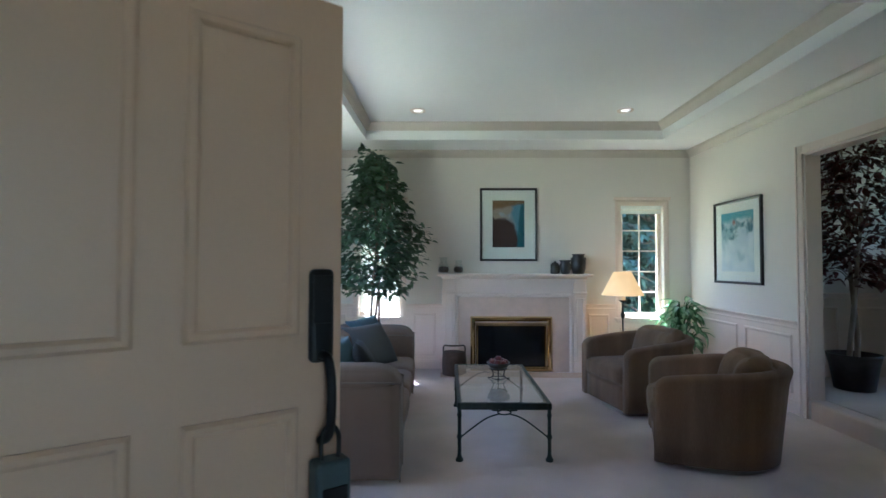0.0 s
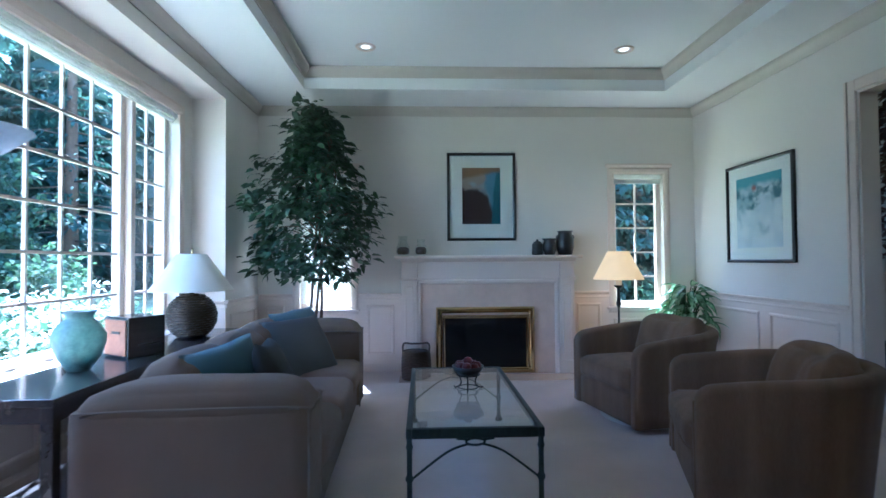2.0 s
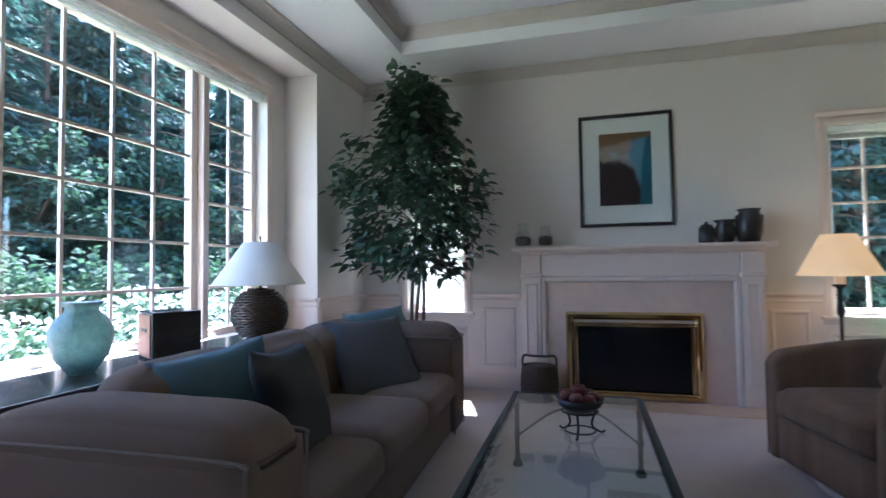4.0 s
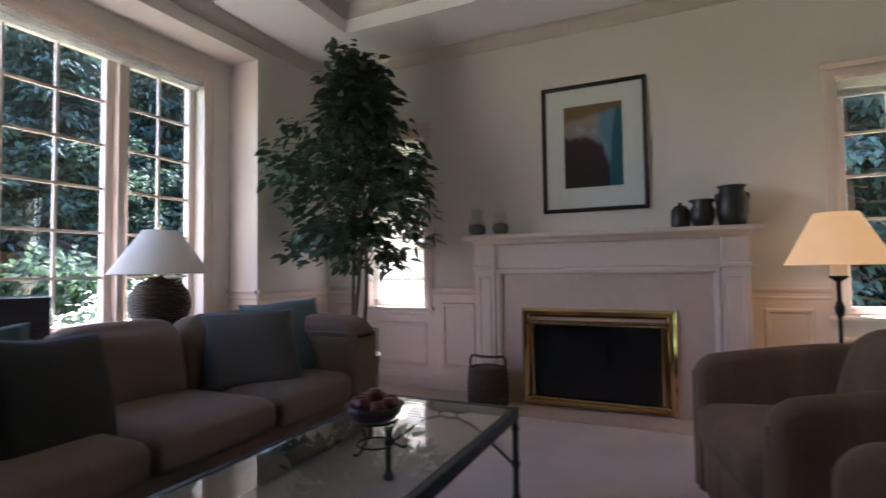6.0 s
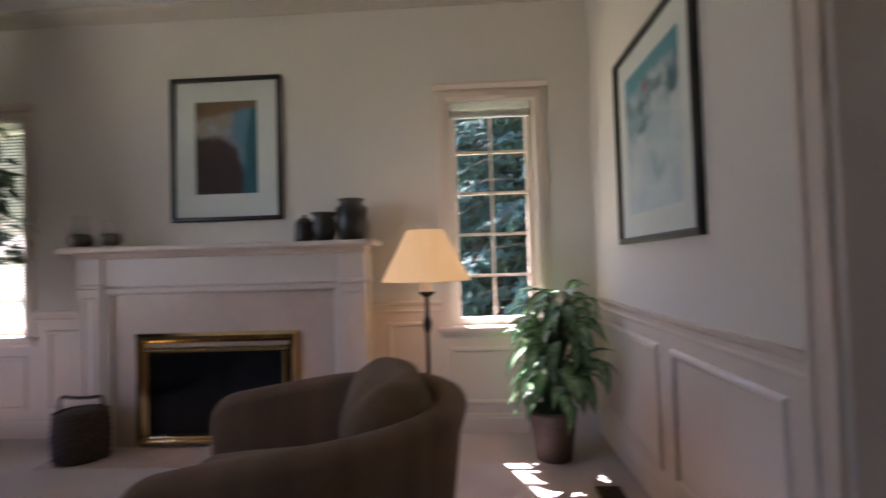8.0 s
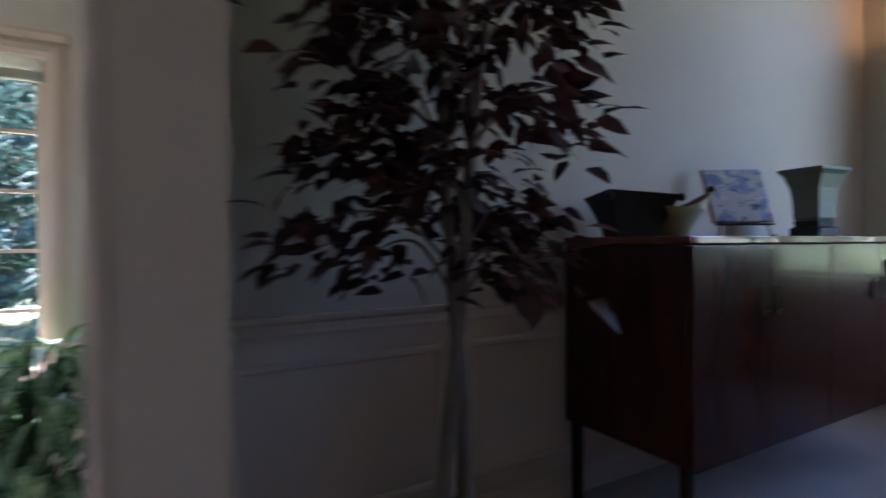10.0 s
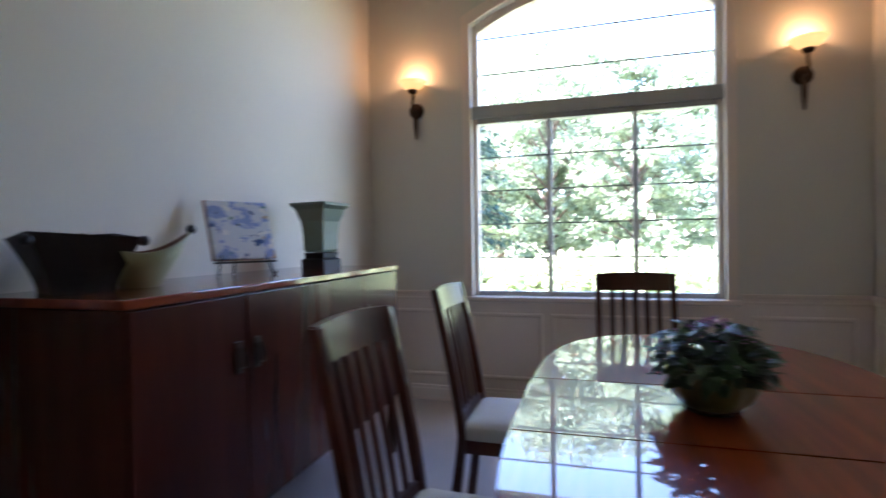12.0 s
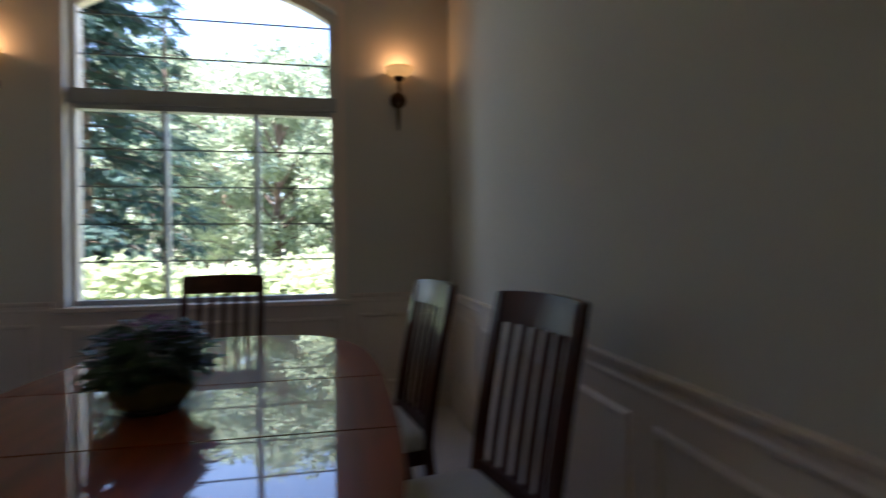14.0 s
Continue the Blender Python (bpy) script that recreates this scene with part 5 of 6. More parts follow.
# ---- plants ----
def ficus(name, height, spread, crown_base, leaf, count, trunk_mat, leaf_mat, label, seed, trunks=3, lean=0.05, leaf_len=0.075, girth=0.019, outline=((0, 0.8), (0.3, 1.0), (0.55, 0.95), (0.75, 0.5), (1.0, 0.12)), tight=0.35, wall=9.0):
    """A potted indoor tree: twisted stems, limbs, twigs, and leaves that hang in tiers."""
    rnd = random.Random(seed)
    t = empty(name, Matrix.Identity(4), label, "potted tree")
    trunk, crown_bm = bmesh.new(), bmesh.new()
    limbs = []
    for k in range(trunks):
        a0 = 2 * math.pi * k / trunks
        pts = []
        for i in range(9):
            s = i / 8
            z = 0.18 + s * (height * 0.86 - 0.18)
            r = 0.035 + 0.02 * math.sin(s * 6 + k) + s * s * 0.10
            a = a0 + s * 3.2
            pts.append(Vector((r * math.cos(a) + lean * s, r * math.sin(a), z)))
        tube(trunk, smooth_path(pts, 3), [girth * (1 - 0.75 * i / 24) for i in range(25)], 7)
        limbs.append(pts)
    n_limb = count // 42
    made = 0
    for b in range(n_limb):
        f = (b + 0.5) / n_limb
        z = crown_base + (height - crown_base) * (f ** 0.95) * 0.97
        h = (z - crown_base) / (height - crown_base)
        k = max(i for i in range(len(outline) - 1) if outline[i][0] <= h)
        (h0, r0), (h1, r1) = outline[k], outline[k + 1]
        reach = spread * (r0 + (r1 - r0) * (h - h0) / (h1 - h0)) * rnd.uniform(0.5, 1.12)
        src = limbs[b % trunks]
        s = min(0.999, max(0, (z - 0.12 - 0.18) / (height * 0.86 - 0.18))) * 8
        p0 = src[int(s)].lerp(src[min(8, int(s) + 1)], s - int(s))
        a = b * 2.399 + rnd.uniform(-0.4, 0.4)
        end = Vector((reach * math.cos(a), min(wall, reach * math.sin(a)), z + rnd.uniform(-0.05, 0.10)))
        mid = p0.lerp(end, 0.5) + Vector((0, 0, 0.08))
        path = smooth_path([p0, mid, end, end + Vector((0.08 * math.cos(a), 0.08 * math.sin(a), -0.06))], 4)
        tube(trunk, path, [0.007 * (1 - 0.8 * i / len(path)) for i in range(len(path))], 4)
        for q in range(42):
            u = 1.0 - (1.0 - tight * 0.3) * rnd.random() ** (1.0 + tight)
            at = path[min(len(path) - 1, int(u * (len(path) - 1)))]
            off = Vector((rnd.gauss(0, 0.06), rnd.gauss(0, 0.06), rnd.gauss(-0.01, 0.05)))
            base = at + off
            base.y = min(base.y, wall + 0.02)
            way = Vector((math.cos(a) + rnd.gauss(0, 0.7), math.sin(a) + rnd.gauss(0, 0.7), rnd.uniform(-0.9, 0.25)))
            nrm = Vector((rnd.gauss(0, 0.5), rnd.gauss(0, 0.5), 1))
            ln = leaf_len * rnd.uniform(0.7, 1.2)
            leaf_quad(crown_bm, base, way, nrm, ln, ln * leaf)
            made += 1
    part("trunk", trunk, trunk_mat, t, smooth=True)
    tagged(part("crown", crown_bm, leaf_mat, t), kind="stuff")
    return t

def pot(parent, r, h, mat, label=""):
    part("pot", lathe(bmesh.new(), [(0, 0), (r * 0.74, 0), (r * 0.92, h * 0.7), (r, h * 0.92), (r * 1.03, h), (r * 0.95, h), (r * 0.9, h * 0.9), (0, h * 0.88)], 30), mat, parent, label, True)
    part("soil", lathe(bmesh.new(), [(0, h * 0.90), (r * 0.9, h * 0.89)], 24), SOIL, parent)

tree = ficus("ficus_tree", 2.67, 0.52, 1.05, 0.52, 3780, BARK, FICUS, "tall artificial ficus tree in a woven basket pot", 3, lean=0.12, leaf_len=0.105,
             outline=((0, 0.85), (0.12, 0.9), (0.34, 1.0), (0.5, 0.98), (0.58, 0.88), (0.66, 0.40), (0.8, 0.28), (0.9, 0.14), (1.0, 0.08)), tight=0.6)
tree.matrix_world = pose(-0.92, 6.13, 0.03)
pot(tree, 0.19, 0.33, WICKER, "woven basket pot")
tree2 = ficus("dark_leaved_tree", 2.75, 0.41, 1.02, 0.56, 2140, PALEBARK, REDLEAF, "indoor tree with dark red and green leaves in a dark pot", 11, 2, leaf_len=0.088, girth=0.027, outline=((0, 0.75), (0.25, 0.9), (0.6, 1.0), (0.8, 0.7), (1.0, 0.2)), tight=0.7, wall=0.36)
tree2.matrix_world = pose(3.92, 5.04, DF)
pot(tree2, 0.22, 0.34, TERRA, "dark glazed pot")

plant = empty("potted_plant", pose(2.81, 6.34, 0), "bushy plant with pointed cream and green leaves in a woven pot", "potted plant")
pot(plant, 0.135, 0.27, WICKER, "dark woven pot")
rnd = random.Random(8)
def big_leaf_mesh(wide, droop):
    """A pointed, arched leaf, 1 long along +x: pale down its middle, green at its margins."""
    bm, n, rows = bmesh.new(), 8, []
    for i in range(n + 1):
        s = i / n
        w = wide * math.sin(math.pi * s ** 0.75) ** 0.9 if 0 < s < 1 else 0.004
        z = 0.16 * math.sin(s * 2.2) - droop * s * s
        rows.append([bm.verts.new((s, y * w, z + abs(y) * w * 0.35)) for y in (-1, -0.62, -0.3, 0, 0.3, 0.62, 1)])
    for a, b in zip(rows, rows[1:]):
        for j in range(6):
            f = bm.faces.new((a[j], a[j + 1], b[j + 1], b[j]))
            f.smooth = True
            f.material_index = 1 if j in (0, 5) else 0
    me = bpy.data.meshes.new("leaf")
    bm.to_mesh(me)
    bm.free()
    me.materials.append(VARLEAF)
    me.materials.append(LEAFEDGE)
    return me
LEAVES = [big_leaf_mesh(0.17, 0.42), big_leaf_mesh(0.20, 0.58), big_leaf_mesh(0.15, 0.30)]
stems = bmesh.new()
for k in range(130):
    f = k / 129
    a = k * 2.4 + rnd.uniform(-0.3, 0.3)
    r, z = 0.03 + 0.15 * math.sin(math.pi * (0.25 + 0.65 * f)) * rnd.uniform(0.4, 1.1), 0.34 + 0.58 * f
    p = Vector((0.06 + r * math.cos(a), r * math.sin(a), z))
    size = rnd.uniform(0.17, 0.25)
    if p.x + size * math.cos(a) > 0.35 or p.y + size * math.sin(a) > 0.38:
        continue
    tube(stems, smooth_path([(0.04 * math.cos(a), 0.04 * math.sin(a), 0.24), (p.x * 0.5, p.y * 0.5, z * 0.75), p], 4), 0.005, 5)
    ob = new("leaf", LEAVES[k % 3])
    ob.parent = plant
    ob.matrix_local = Matrix.Translation(p) @ Matrix.Rotation(a + rnd.uniform(-0.3, 0.3), 4, 'Z') @ Matrix.Rotation(radians(rnd.uniform(-30, 50)), 4, 'Y') @ Matrix.Rotation(rnd.uniform(-0.5, 0.5), 4, 'X') @ Matrix.Diagonal((size, size, size, 1))
tagged(part("stem", stems, SHRUBLEAF, plant), kind="stuff")


# ---- entry door ----
door = empty("door_1", pose(-1.032, 0.845, 0.012, 0, 0, 37), "cream panelled front door standing half open", "door", kind="structure")
DW, DH, DT = 0.91, 2.05, 0.045
part("leaf", boxed(0, DW, 0, DT, 0, DH, 0.003), DOORPAINT, door)
for x0, x1 in ((0.13, 0.434), (0.529, 0.794)):
    for z0, z1 in ((0.22, 0.992), (1.17, 1.93)):
        part("panel_moulding", ring_frame(bmesh.new(), (x0, -0.001, z0), (1, 0, 0), (0, 0, 1), (0, -1, 0), x1 - x0, z1 - z0, 0.030, 0.012), DOORPAINT, door)
lock = part("escutcheon", boxed(DW - 0.093, DW - 0.028, -0.022, -0.0005, 1.10, 1.338, 0.014, 3), BLACKMETAL, door, "black keypad lock plate")
part("keypad", boxed(DW - 0.088, DW - 0.037, -0.027, -0.0225, 1.20, 1.322, 0.003), BLACKMETAL, lock)
part("handle", tube(bmesh.new(), smooth_path([(DW - 0.062, -0.015, 1.12), (DW - 0.058, -0.055, 1.11), (DW - 0.055, -0.068, 1.03), (DW - 0.055, -0.055, 0.93), (DW - 0.058, -0.008, 0.90)]), 0.012, 10), BLACKMETAL, lock, smooth=True)
lb = empty("lockbox", door.matrix_world @ Matrix.Translation((DW - 0.055, -0.060, 0.70)), "grey-green key lockbox hanging from the door handle", "lockbox")
part("body", boxed(-0.045, 0.045, -0.03, 0.03, 0.0, 0.17, 0.010, 3), LOCKBOX, lb)
part("shackle", tube(bmesh.new(), smooth_path([(-0.022, 0, 0.165), (-0.022, 0, 0.225), (0, 0, 0.252), (0.022, 0, 0.225), (0.022, 0, 0.165)]), 0.006, 8), IRON, lb, smooth=True)
part("keypad_cover", boxed(-0.033, 0.033, -0.036, -0.031, 0.02, 0.11, 0.003), BLACKMETAL, lb)


# ---- dining room: sideboard ----
BX0, BX1, BY0, BY1, BZ0, BZ1 = 4.78, 6.70, 4.93, 5.53, 0.53, 1.325
sb = empty("sideboard", Matrix.Translation(((BX0 + BX1) / 2, (BY0 + BY1) / 2, DF)), "dark red mahogany sideboard with four doors on slim legs", "sideboard")
w, d = (BX1 - BX0) / 2, (BY1 - BY0) / 2
part("body", boxed(-w + 0.012, w - 0.012, -d + 0.022, d, BZ0 - DF, BZ1 - DF - 0.03, 0.003), CABINETWOOD, sb)
part("top", boxed(-w, w, -d, d, BZ1 - DF - 0.028, BZ1 - DF, 0.004), MAHOGANY, sb)
dw = (2 * w - 0.03) / 4
for k in range(4):
    x0 = -w + 0.015 + k * dw
    dr = part("door", boxed(x0 + 0.0025, x0 + dw - 0.0025, -d + 0.002, -d + 0.021, BZ0 - DF + 0.004, BZ1 - DF - 0.034, 0.002), CABINETWOOD, sb)
    hx = x0 + dw - 0.05 if k % 2 == 0 else x0 + 0.05
    h = part("handle", boxed(hx - 0.018, hx + 0.018, -d - 0.004, -d + 0.0015, 0.90 - 0.045, 0.90 + 0.065, 0.002), BRONZE, dr, "dark metal drop pull")
    part("bail", tube(bmesh.new(), [(hx - 0.015, -d - 0.006, 0.945), (hx - 0.018, -d - 0.018, 0.875), (hx + 0.018, -d - 0.018, 0.875), (hx + 0.015, -d - 0.006, 0.945)], 0.005, 6), BRONZE, dr)
for sx in (-1, 1):
    for sy in (-1, 1):
        x, y = sx * (w - 0.04), sy * (d - 0.04)
        part("leg", boxed(x - 0.018, x + 0.018, y - 0.018, y + 0.018, 0, BZ0 - DF, 0.003), BRONZE, sb)
part("front_rail", boxed(-w + 0.02, w - 0.02, -d + 0.024, -d + 0.05, BZ0 - DF - 0.03, BZ0 - DF + 0.001, 0.002), CABINETWOOD, sb)

bo = empty("decorative_bowl", pose(4.965, 5.33, BZ1, 0, 0, -22) @ Matrix.Diagonal((0.87, 0.87, 0.93, 1)), "large flared two-part bowl, black outside and cream within", "bowl")
def flared(bm, w0, w1, h, t):
    """A square vessel that flares upward with curved sides."""
    rows = []
    for i in range(8):
        s = i / 7
        r = w0 + (w1 - w0) * s ** 1.4
        zz = h * s
        rows.append([bm.verts.new((x * r, y * r * 0.8, zz + (0.012 * s if x * y > 0 else -0.008 * s))) for x, y in ((-1, -1), (1, -1), (1, 1), (-1, 1))])
    inner = [[bm.verts.new(v.co + Vector((-math.copysign(t, v.co.x), -math.copysign(t, v.co.y), 0))) for v in r] for r in rows]
    for a, b in zip(rows, rows[1:]):
        for j in range(4):
            bm.faces.new((a[j], a[(j + 1) % 4], b[(j + 1) % 4], b[j]))
    for a, b in zip(inner, inner[1:]):
        for j in range(4):
            bm.faces.new((b[j], b[(j + 1) % 4], a[(j + 1) % 4], a[j]))
    for j in range(4):
        bm.faces.new((rows[-1][j], rows[-1][(j + 1) % 4], inner[-1][(j + 1) % 4], inner[-1][j]))
    bm.faces.new(rows[0][::-1])
    bm.faces.new(inner[0])
    return bm
part("black_panel", flared(bmesh.new(), 0.10, 0.175, 0.19, 0.012), EBONY, bo, "black lacquered side")
def saddle(bm):
    """Lets the rim dip at two sides and rise at the others."""
    for v in bm.verts:
        x, y = v.co.x - 0.22, v.co.y - 0.03
        r = math.hypot(x, y)
        v.co.z -= 0.045 * math.cos(2 * (math.atan2(y, x) + 1.86)) * (r / 0.2) ** 2
    return bm
part("cream_bowl", saddle(lathe(bmesh.new(), [(0, 0.0), (0.08, 0.0), (0.09, 0.02), (0.15, 0.10), (0.19, 0.165), (0.18, 0.165), (0.14, 0.105), (0.075, 0.03), (0, 0.025)], 40, (0.22, 0.03, 0))), BOWLIN, bo, "cream glazed bowl", True)
part("rust_lining", saddle(lathe(bmesh.new(), [(0.178, 0.166), (0.138, 0.108), (0.10, 0.065), (0, 0.06)], 40, (0.22, 0.03, 0))), BOWLRED, bo, "rust red inside", True)
for p in ((-0.175, -0.14, 0.175), (0.175, -0.14, 0.17), (0.405, -0.025, 0.215)):
    part("knob", lathe(bmesh.new(), [(0, -0.02), (0.016, -0.012), (0.02, 0), (0.014, 0.014), (0, 0.02)], 14, p), BOWLOUT, bo, smooth=True)

es = empty("plate_easel", pose(5.76, 5.33, BZ1, 0, 0, -32), "painted blue and white tile on a wire easel", "ornament")
ART3 = painted("blue_tile_painting", (0.74, 0.78, 0.88), [
    ((0.30, 0.40, 0.74), 0.0, 0.2, 5.0, -0.30, 0.2), ((0.06, 0.12, 0.36), 0.0, -0.3, 5.5, -0.55, 0.15), ((0.90, 0.90, 0.93), 0.3, 0.0, 5.0, -0.75, 0.15), ((0.50, 0.32, 0.20), 1.0, -0.4, 4.0, -1.25, 0.15), ((0.10, 0.26, 0.26), 0.0, 0.4, 5.0, -1.0, 0.15)], 4.0, 2.0)
tile = boxed(-0.13, 0.15, -0.008, 0.008, 0, 0.30, 0.003)
bmesh.ops.transform(tile, matrix=Matrix.Translation((0, -0.02, 0.075)) @ Matrix.Rotation(radians(-25), 4, 'X'), verts=tile.verts[:])
part("tile", tile, ART3, es)
backing = boxed(-0.10, 0.14, -0.004, 0.004, 0, 0.31, 0.002)
bmesh.ops.transform(backing, matrix=Matrix.Translation((-0.035, 0.0, 0.07)) @ Matrix.Rotation(radians(-25), 4, 'X'), verts=backing.verts[:])
part("backing_board", backing, COPPER, es, "tan backing board")
for s in (-1, 1):
    part("easel_leg", tube(bmesh.new(), smooth_path([(s * 0.13, -0.075, 0.012), (s * 0.125, -0.05, 0.006), (s * 0.11, -0.03, 0.065), (s * 0.07, 0.05, 0.22)]), 0.0045, 6), IRON, es)
part("easel_bar", tube(bmesh.new(), [(-0.14, -0.045, 0.062), (0.14, -0.045, 0.062)], 0.005, 6), IRON, es)
part("easel_back", tube(bmesh.new(), [(0, 0.12, 0.004), (0, 0.045, 0.24)], 0.0045, 6), IRON, es)

vz = empty("celadon_vase", pose(6.42, 5.30, BZ1, 0, 0, -8), "square flared grey-green vase on a dark wooden stand", "vase")
part("vase_body", lathe(bmesh.new(), [(0, 0.085), (0.075, 0.085), (0.085, 0.10), (0.088, 0.18), (0.098, 0.25), (0.125, 0.315), (0.148, 0.335), (0.150, 0.35), (0.14, 0.35), (0.112, 0.31), (0.085, 0.25), (0.0, 0.12)], 4), CELADON, vz)
part("stand", lathe(bmesh.new(), [(0, 0), (0.098, 0), (0.098, 0.045), (0.078, 0.055), (0.085, 0.083), (0, 0.083)], 4), EBONY, vz, "dark wooden stand")
for c in vz.children:
    c.matrix_local = Matrix.Rotation(radians(45), 4, 'Z') @ Matrix.Diagonal((1.15, 1.15, 1.08, 1))


# ---- dining room: table, chairs, plant, sconces ----
TCX, TCY, TA, TB, TZ = 5.53, 3.34, 1.33, 0.665, 0.92
def table_y(x):
    return TB * max(0.0, 1 - abs((x - TCX) / TA) ** 3.2) ** (1 / 2.6)
tb = empty("dining_table", Matrix.Translation((TCX, TCY, DF)), "polished mahogany oval dining table with two leaf joints", "dining table")
def top_piece(x0, x1):
    bm, top, bot = bmesh.new(), [], []
    xs = [x0 + (x1 - x0) * (0.5 - 0.5 * math.cos(math.pi * k / 40)) for k in range(41)]
    outline = [(x, table_y(x)) for x in xs] + [(x, -table_y(x)) for x in reversed(xs) if table_y(x) > 1e-4]
    clean = []
    for p in outline:
        if not clean or (Vector(p) - Vector(clean[-1])).length > 1e-4:
            clean.append(p)
    if (Vector(clean[0]) - Vector(clean[-1])).length < 1e-4:
        clean.pop()
    top = bm.faces.new([bm.verts.new((x - TCX, y, TZ - DF)) for x, y in clean])
    ext = bmesh.ops.extrude_face_region(bm, geom=[top])
    bmesh.ops.translate(bm, vec=(0, 0, -0.03), verts=[g for g in ext["geom"] if isinstance(g, bmesh.types.BMVert)])
    edges = [e for e in bm.edges if abs(e.verts[0].co.z - e.verts[1].co.z) < 1e-5]
    bmesh.ops.bevel(bm, geom=edges, offset=0.003, segments=2, affect='EDGES')
    return bm
for x0, x1 in ((TCX - TA, 5.208), (5.212, 5.788), (5.792, TCX + TA)):
    part("tabletop", top_piece(x0, x1), MAHOGANY, tb)
for s in (-1, 1):
    part("apron", boxed(-0.95, 0.95, s * 0.50 - 0.012, s * 0.50 + 0.012, TZ - DF - 0.11, TZ - DF - 0.031, 0.002), MAHOGANY, tb)
    part("apron", boxed(s * 0.95 - 0.012, s * 0.95 + 0.012, -0.487, 0.487, TZ - DF - 0.11, TZ - DF - 0.031, 0.002), MAHOGANY, tb)
    for q in (-1, 1):
        bm = bmesh.new()
        lathe(bm, [(0, 0), (0.026, 0), (0.04, TZ - DF - 0.12), (0.04, TZ - DF - 0.031), (0, TZ - DF - 0.031)], 4, (s * 0.90, q * 0.45, 0))
        part("leg", bm, MAHOGANY, tb)

def dining_chair():
    """A tall slat-backed chair that faces +y."""
    c = empty("dining_chair", Matrix.Identity(4), "mahogany dining chair with a tall slatted back and cream seat", "chair", "chairs round the table")
    H, W = 1.08, 0.44
    def lean(z):
        return -0.20 - 0.115 * max(0, (z - 0.45) / (H - 0.45)) ** 1.25
    for s in (-1, 1):
        bm, rows = bmesh.new(), []
        for i in range(13):
            z = H * i / 12
            y = lean(z) - (0.06 * (1 - z / 0.45) if z < 0.45 else 0)
            x = s * (W / 2 - 0.012 - 0.015 * (z < 0.4) + 0.010 * max(0, z - 0.5))
            hx, hy = 0.017, 0.021 - 0.006 * i / 12
            rows.append([bm.verts.new((x + a * hx, y + b * hy, z)) for a, b in ((-1, -1), (1, -1), (1, 1), (-1, 1))])
        for a, b in zip(rows, rows[1:]):
            for j in range(4):
                bm.faces.new((a[j], a[(j + 1) % 4], b[(j + 1) % 4], b[j]))
        bm.faces.new(rows[0][::-1]), bm.faces.new(rows[-1])
        bmesh.ops.bevel(bm, geom=[e for e in bm.edges if abs(e.verts[0].co.z - e.verts[1].co.z) > 0.02], offset=0.004, segments=2, affect='EDGES')
        part("back_post", bm, CHAIRWOOD, c)
        bm = bmesh.new()
        lathe(bm, [(0, 0), (0.020, 0), (0.028, 0.38), (0.028, 0.43), (0, 0.43)], 4, (s * (W / 2 - 0.02), 0.21, 0))
        part("front_leg", bm, CHAIRWOOD, c)
        part("side_rail", boxed(s * (W / 2 - 0.022) - 0.011, s * (W / 2 - 0.022) + 0.011, -0.19, 0.20, 0.37, 0.43, 0.003), CHAIRWOOD, c)
    def curved_bar(z0, z1, t, bow):
        bm, rows = bmesh.new(), []
        for i in range(11):
            x = (i / 10 * 2 - 1) * (W / 2 + 0.004)
            q = bow * (1 - (x / (W / 2)) ** 2)
            rows.append([bm.verts.new((x, lean(z) - q + dy, z + (0.008 * (1 - (x / (W / 2)) ** 2) if z == z1 else 0))) for z, dy in ((z0, t / 2), (z1, t / 2), (z1, -t / 2), (z0, -t / 2))])
        for a, b in zip(rows, rows[1:]):
            for j in range(4):
                bm.faces.new((a[j], a[(j + 1) % 4], b[(j + 1) % 4], b[j]))
        bm.faces.new(rows[0][::-1]), bm.faces.new(rows[-1])
        return bm
    part("top_rail", curved_bar(H - 0.095, H + 0.005, 0.024, 0.022), CHAIRWOOD, c)
    part("lower_back_rail", curved_bar(0.47, 0.52, 0.02, 0.012), CHAIRWOOD, c)
    for k in range(5):
        x = (k - 2) * 0.066
        bm, rows = bmesh.new(), []
        for i in range(9):
            z = 0.515 + (H - 0.09 - 0.515) * i / 8
            q = 0.018 * (1 - (x / (W / 2)) ** 2)
            rows.append([bm.verts.new((x + a * 0.0125, lean(z) - q + b * 0.006, z)) for a, b in ((-1, -1), (1, -1), (1, 1), (-1, 1))])
        for a, b in zip(rows, rows[1:]):
            for j in range(4):
                bm.faces.new((a[j], a[(j + 1) % 4], b[(j + 1) % 4], b[j]))
        part("slat", bm, CHAIRWOOD, c)
    part("front_rail", boxed(-W / 2 + 0.03, W / 2 - 0.03, 0.20, 0.222, 0.37, 0.43, 0.003), CHAIRWOOD, c)
    part("back_rail", boxed(-W / 2 + 0.03, W / 2 - 0.03, -0.205, -0.185, 0.37, 0.43, 0.003), CHAIRWOOD, c)
    part("seat", rbox(bmesh.new(), W + 0.01, 0.44, 0.075, 0.03, Matrix.Translation((0, 0.015, 0.462)), (0, 0, 0.016), 8), SEAT, c, "cream upholstered seat", True)
    return c
CHAIRS = [(5.10, 4.12, 178), (6.10, 4.12, 180), (6.00, 2.74, 10), (5.245, 2.54, 13), (6.72, 3.52, 91)]
first = dining_chair()
first.matrix_world = pose(CHAIRS[0][0], CHAIRS[0][1], DF, 0, 0, CHAIRS[0][2])
for x, y, a in CHAIRS[1:]:
    copy_thing(first, pose(x, y, DF, 0, 0, a))

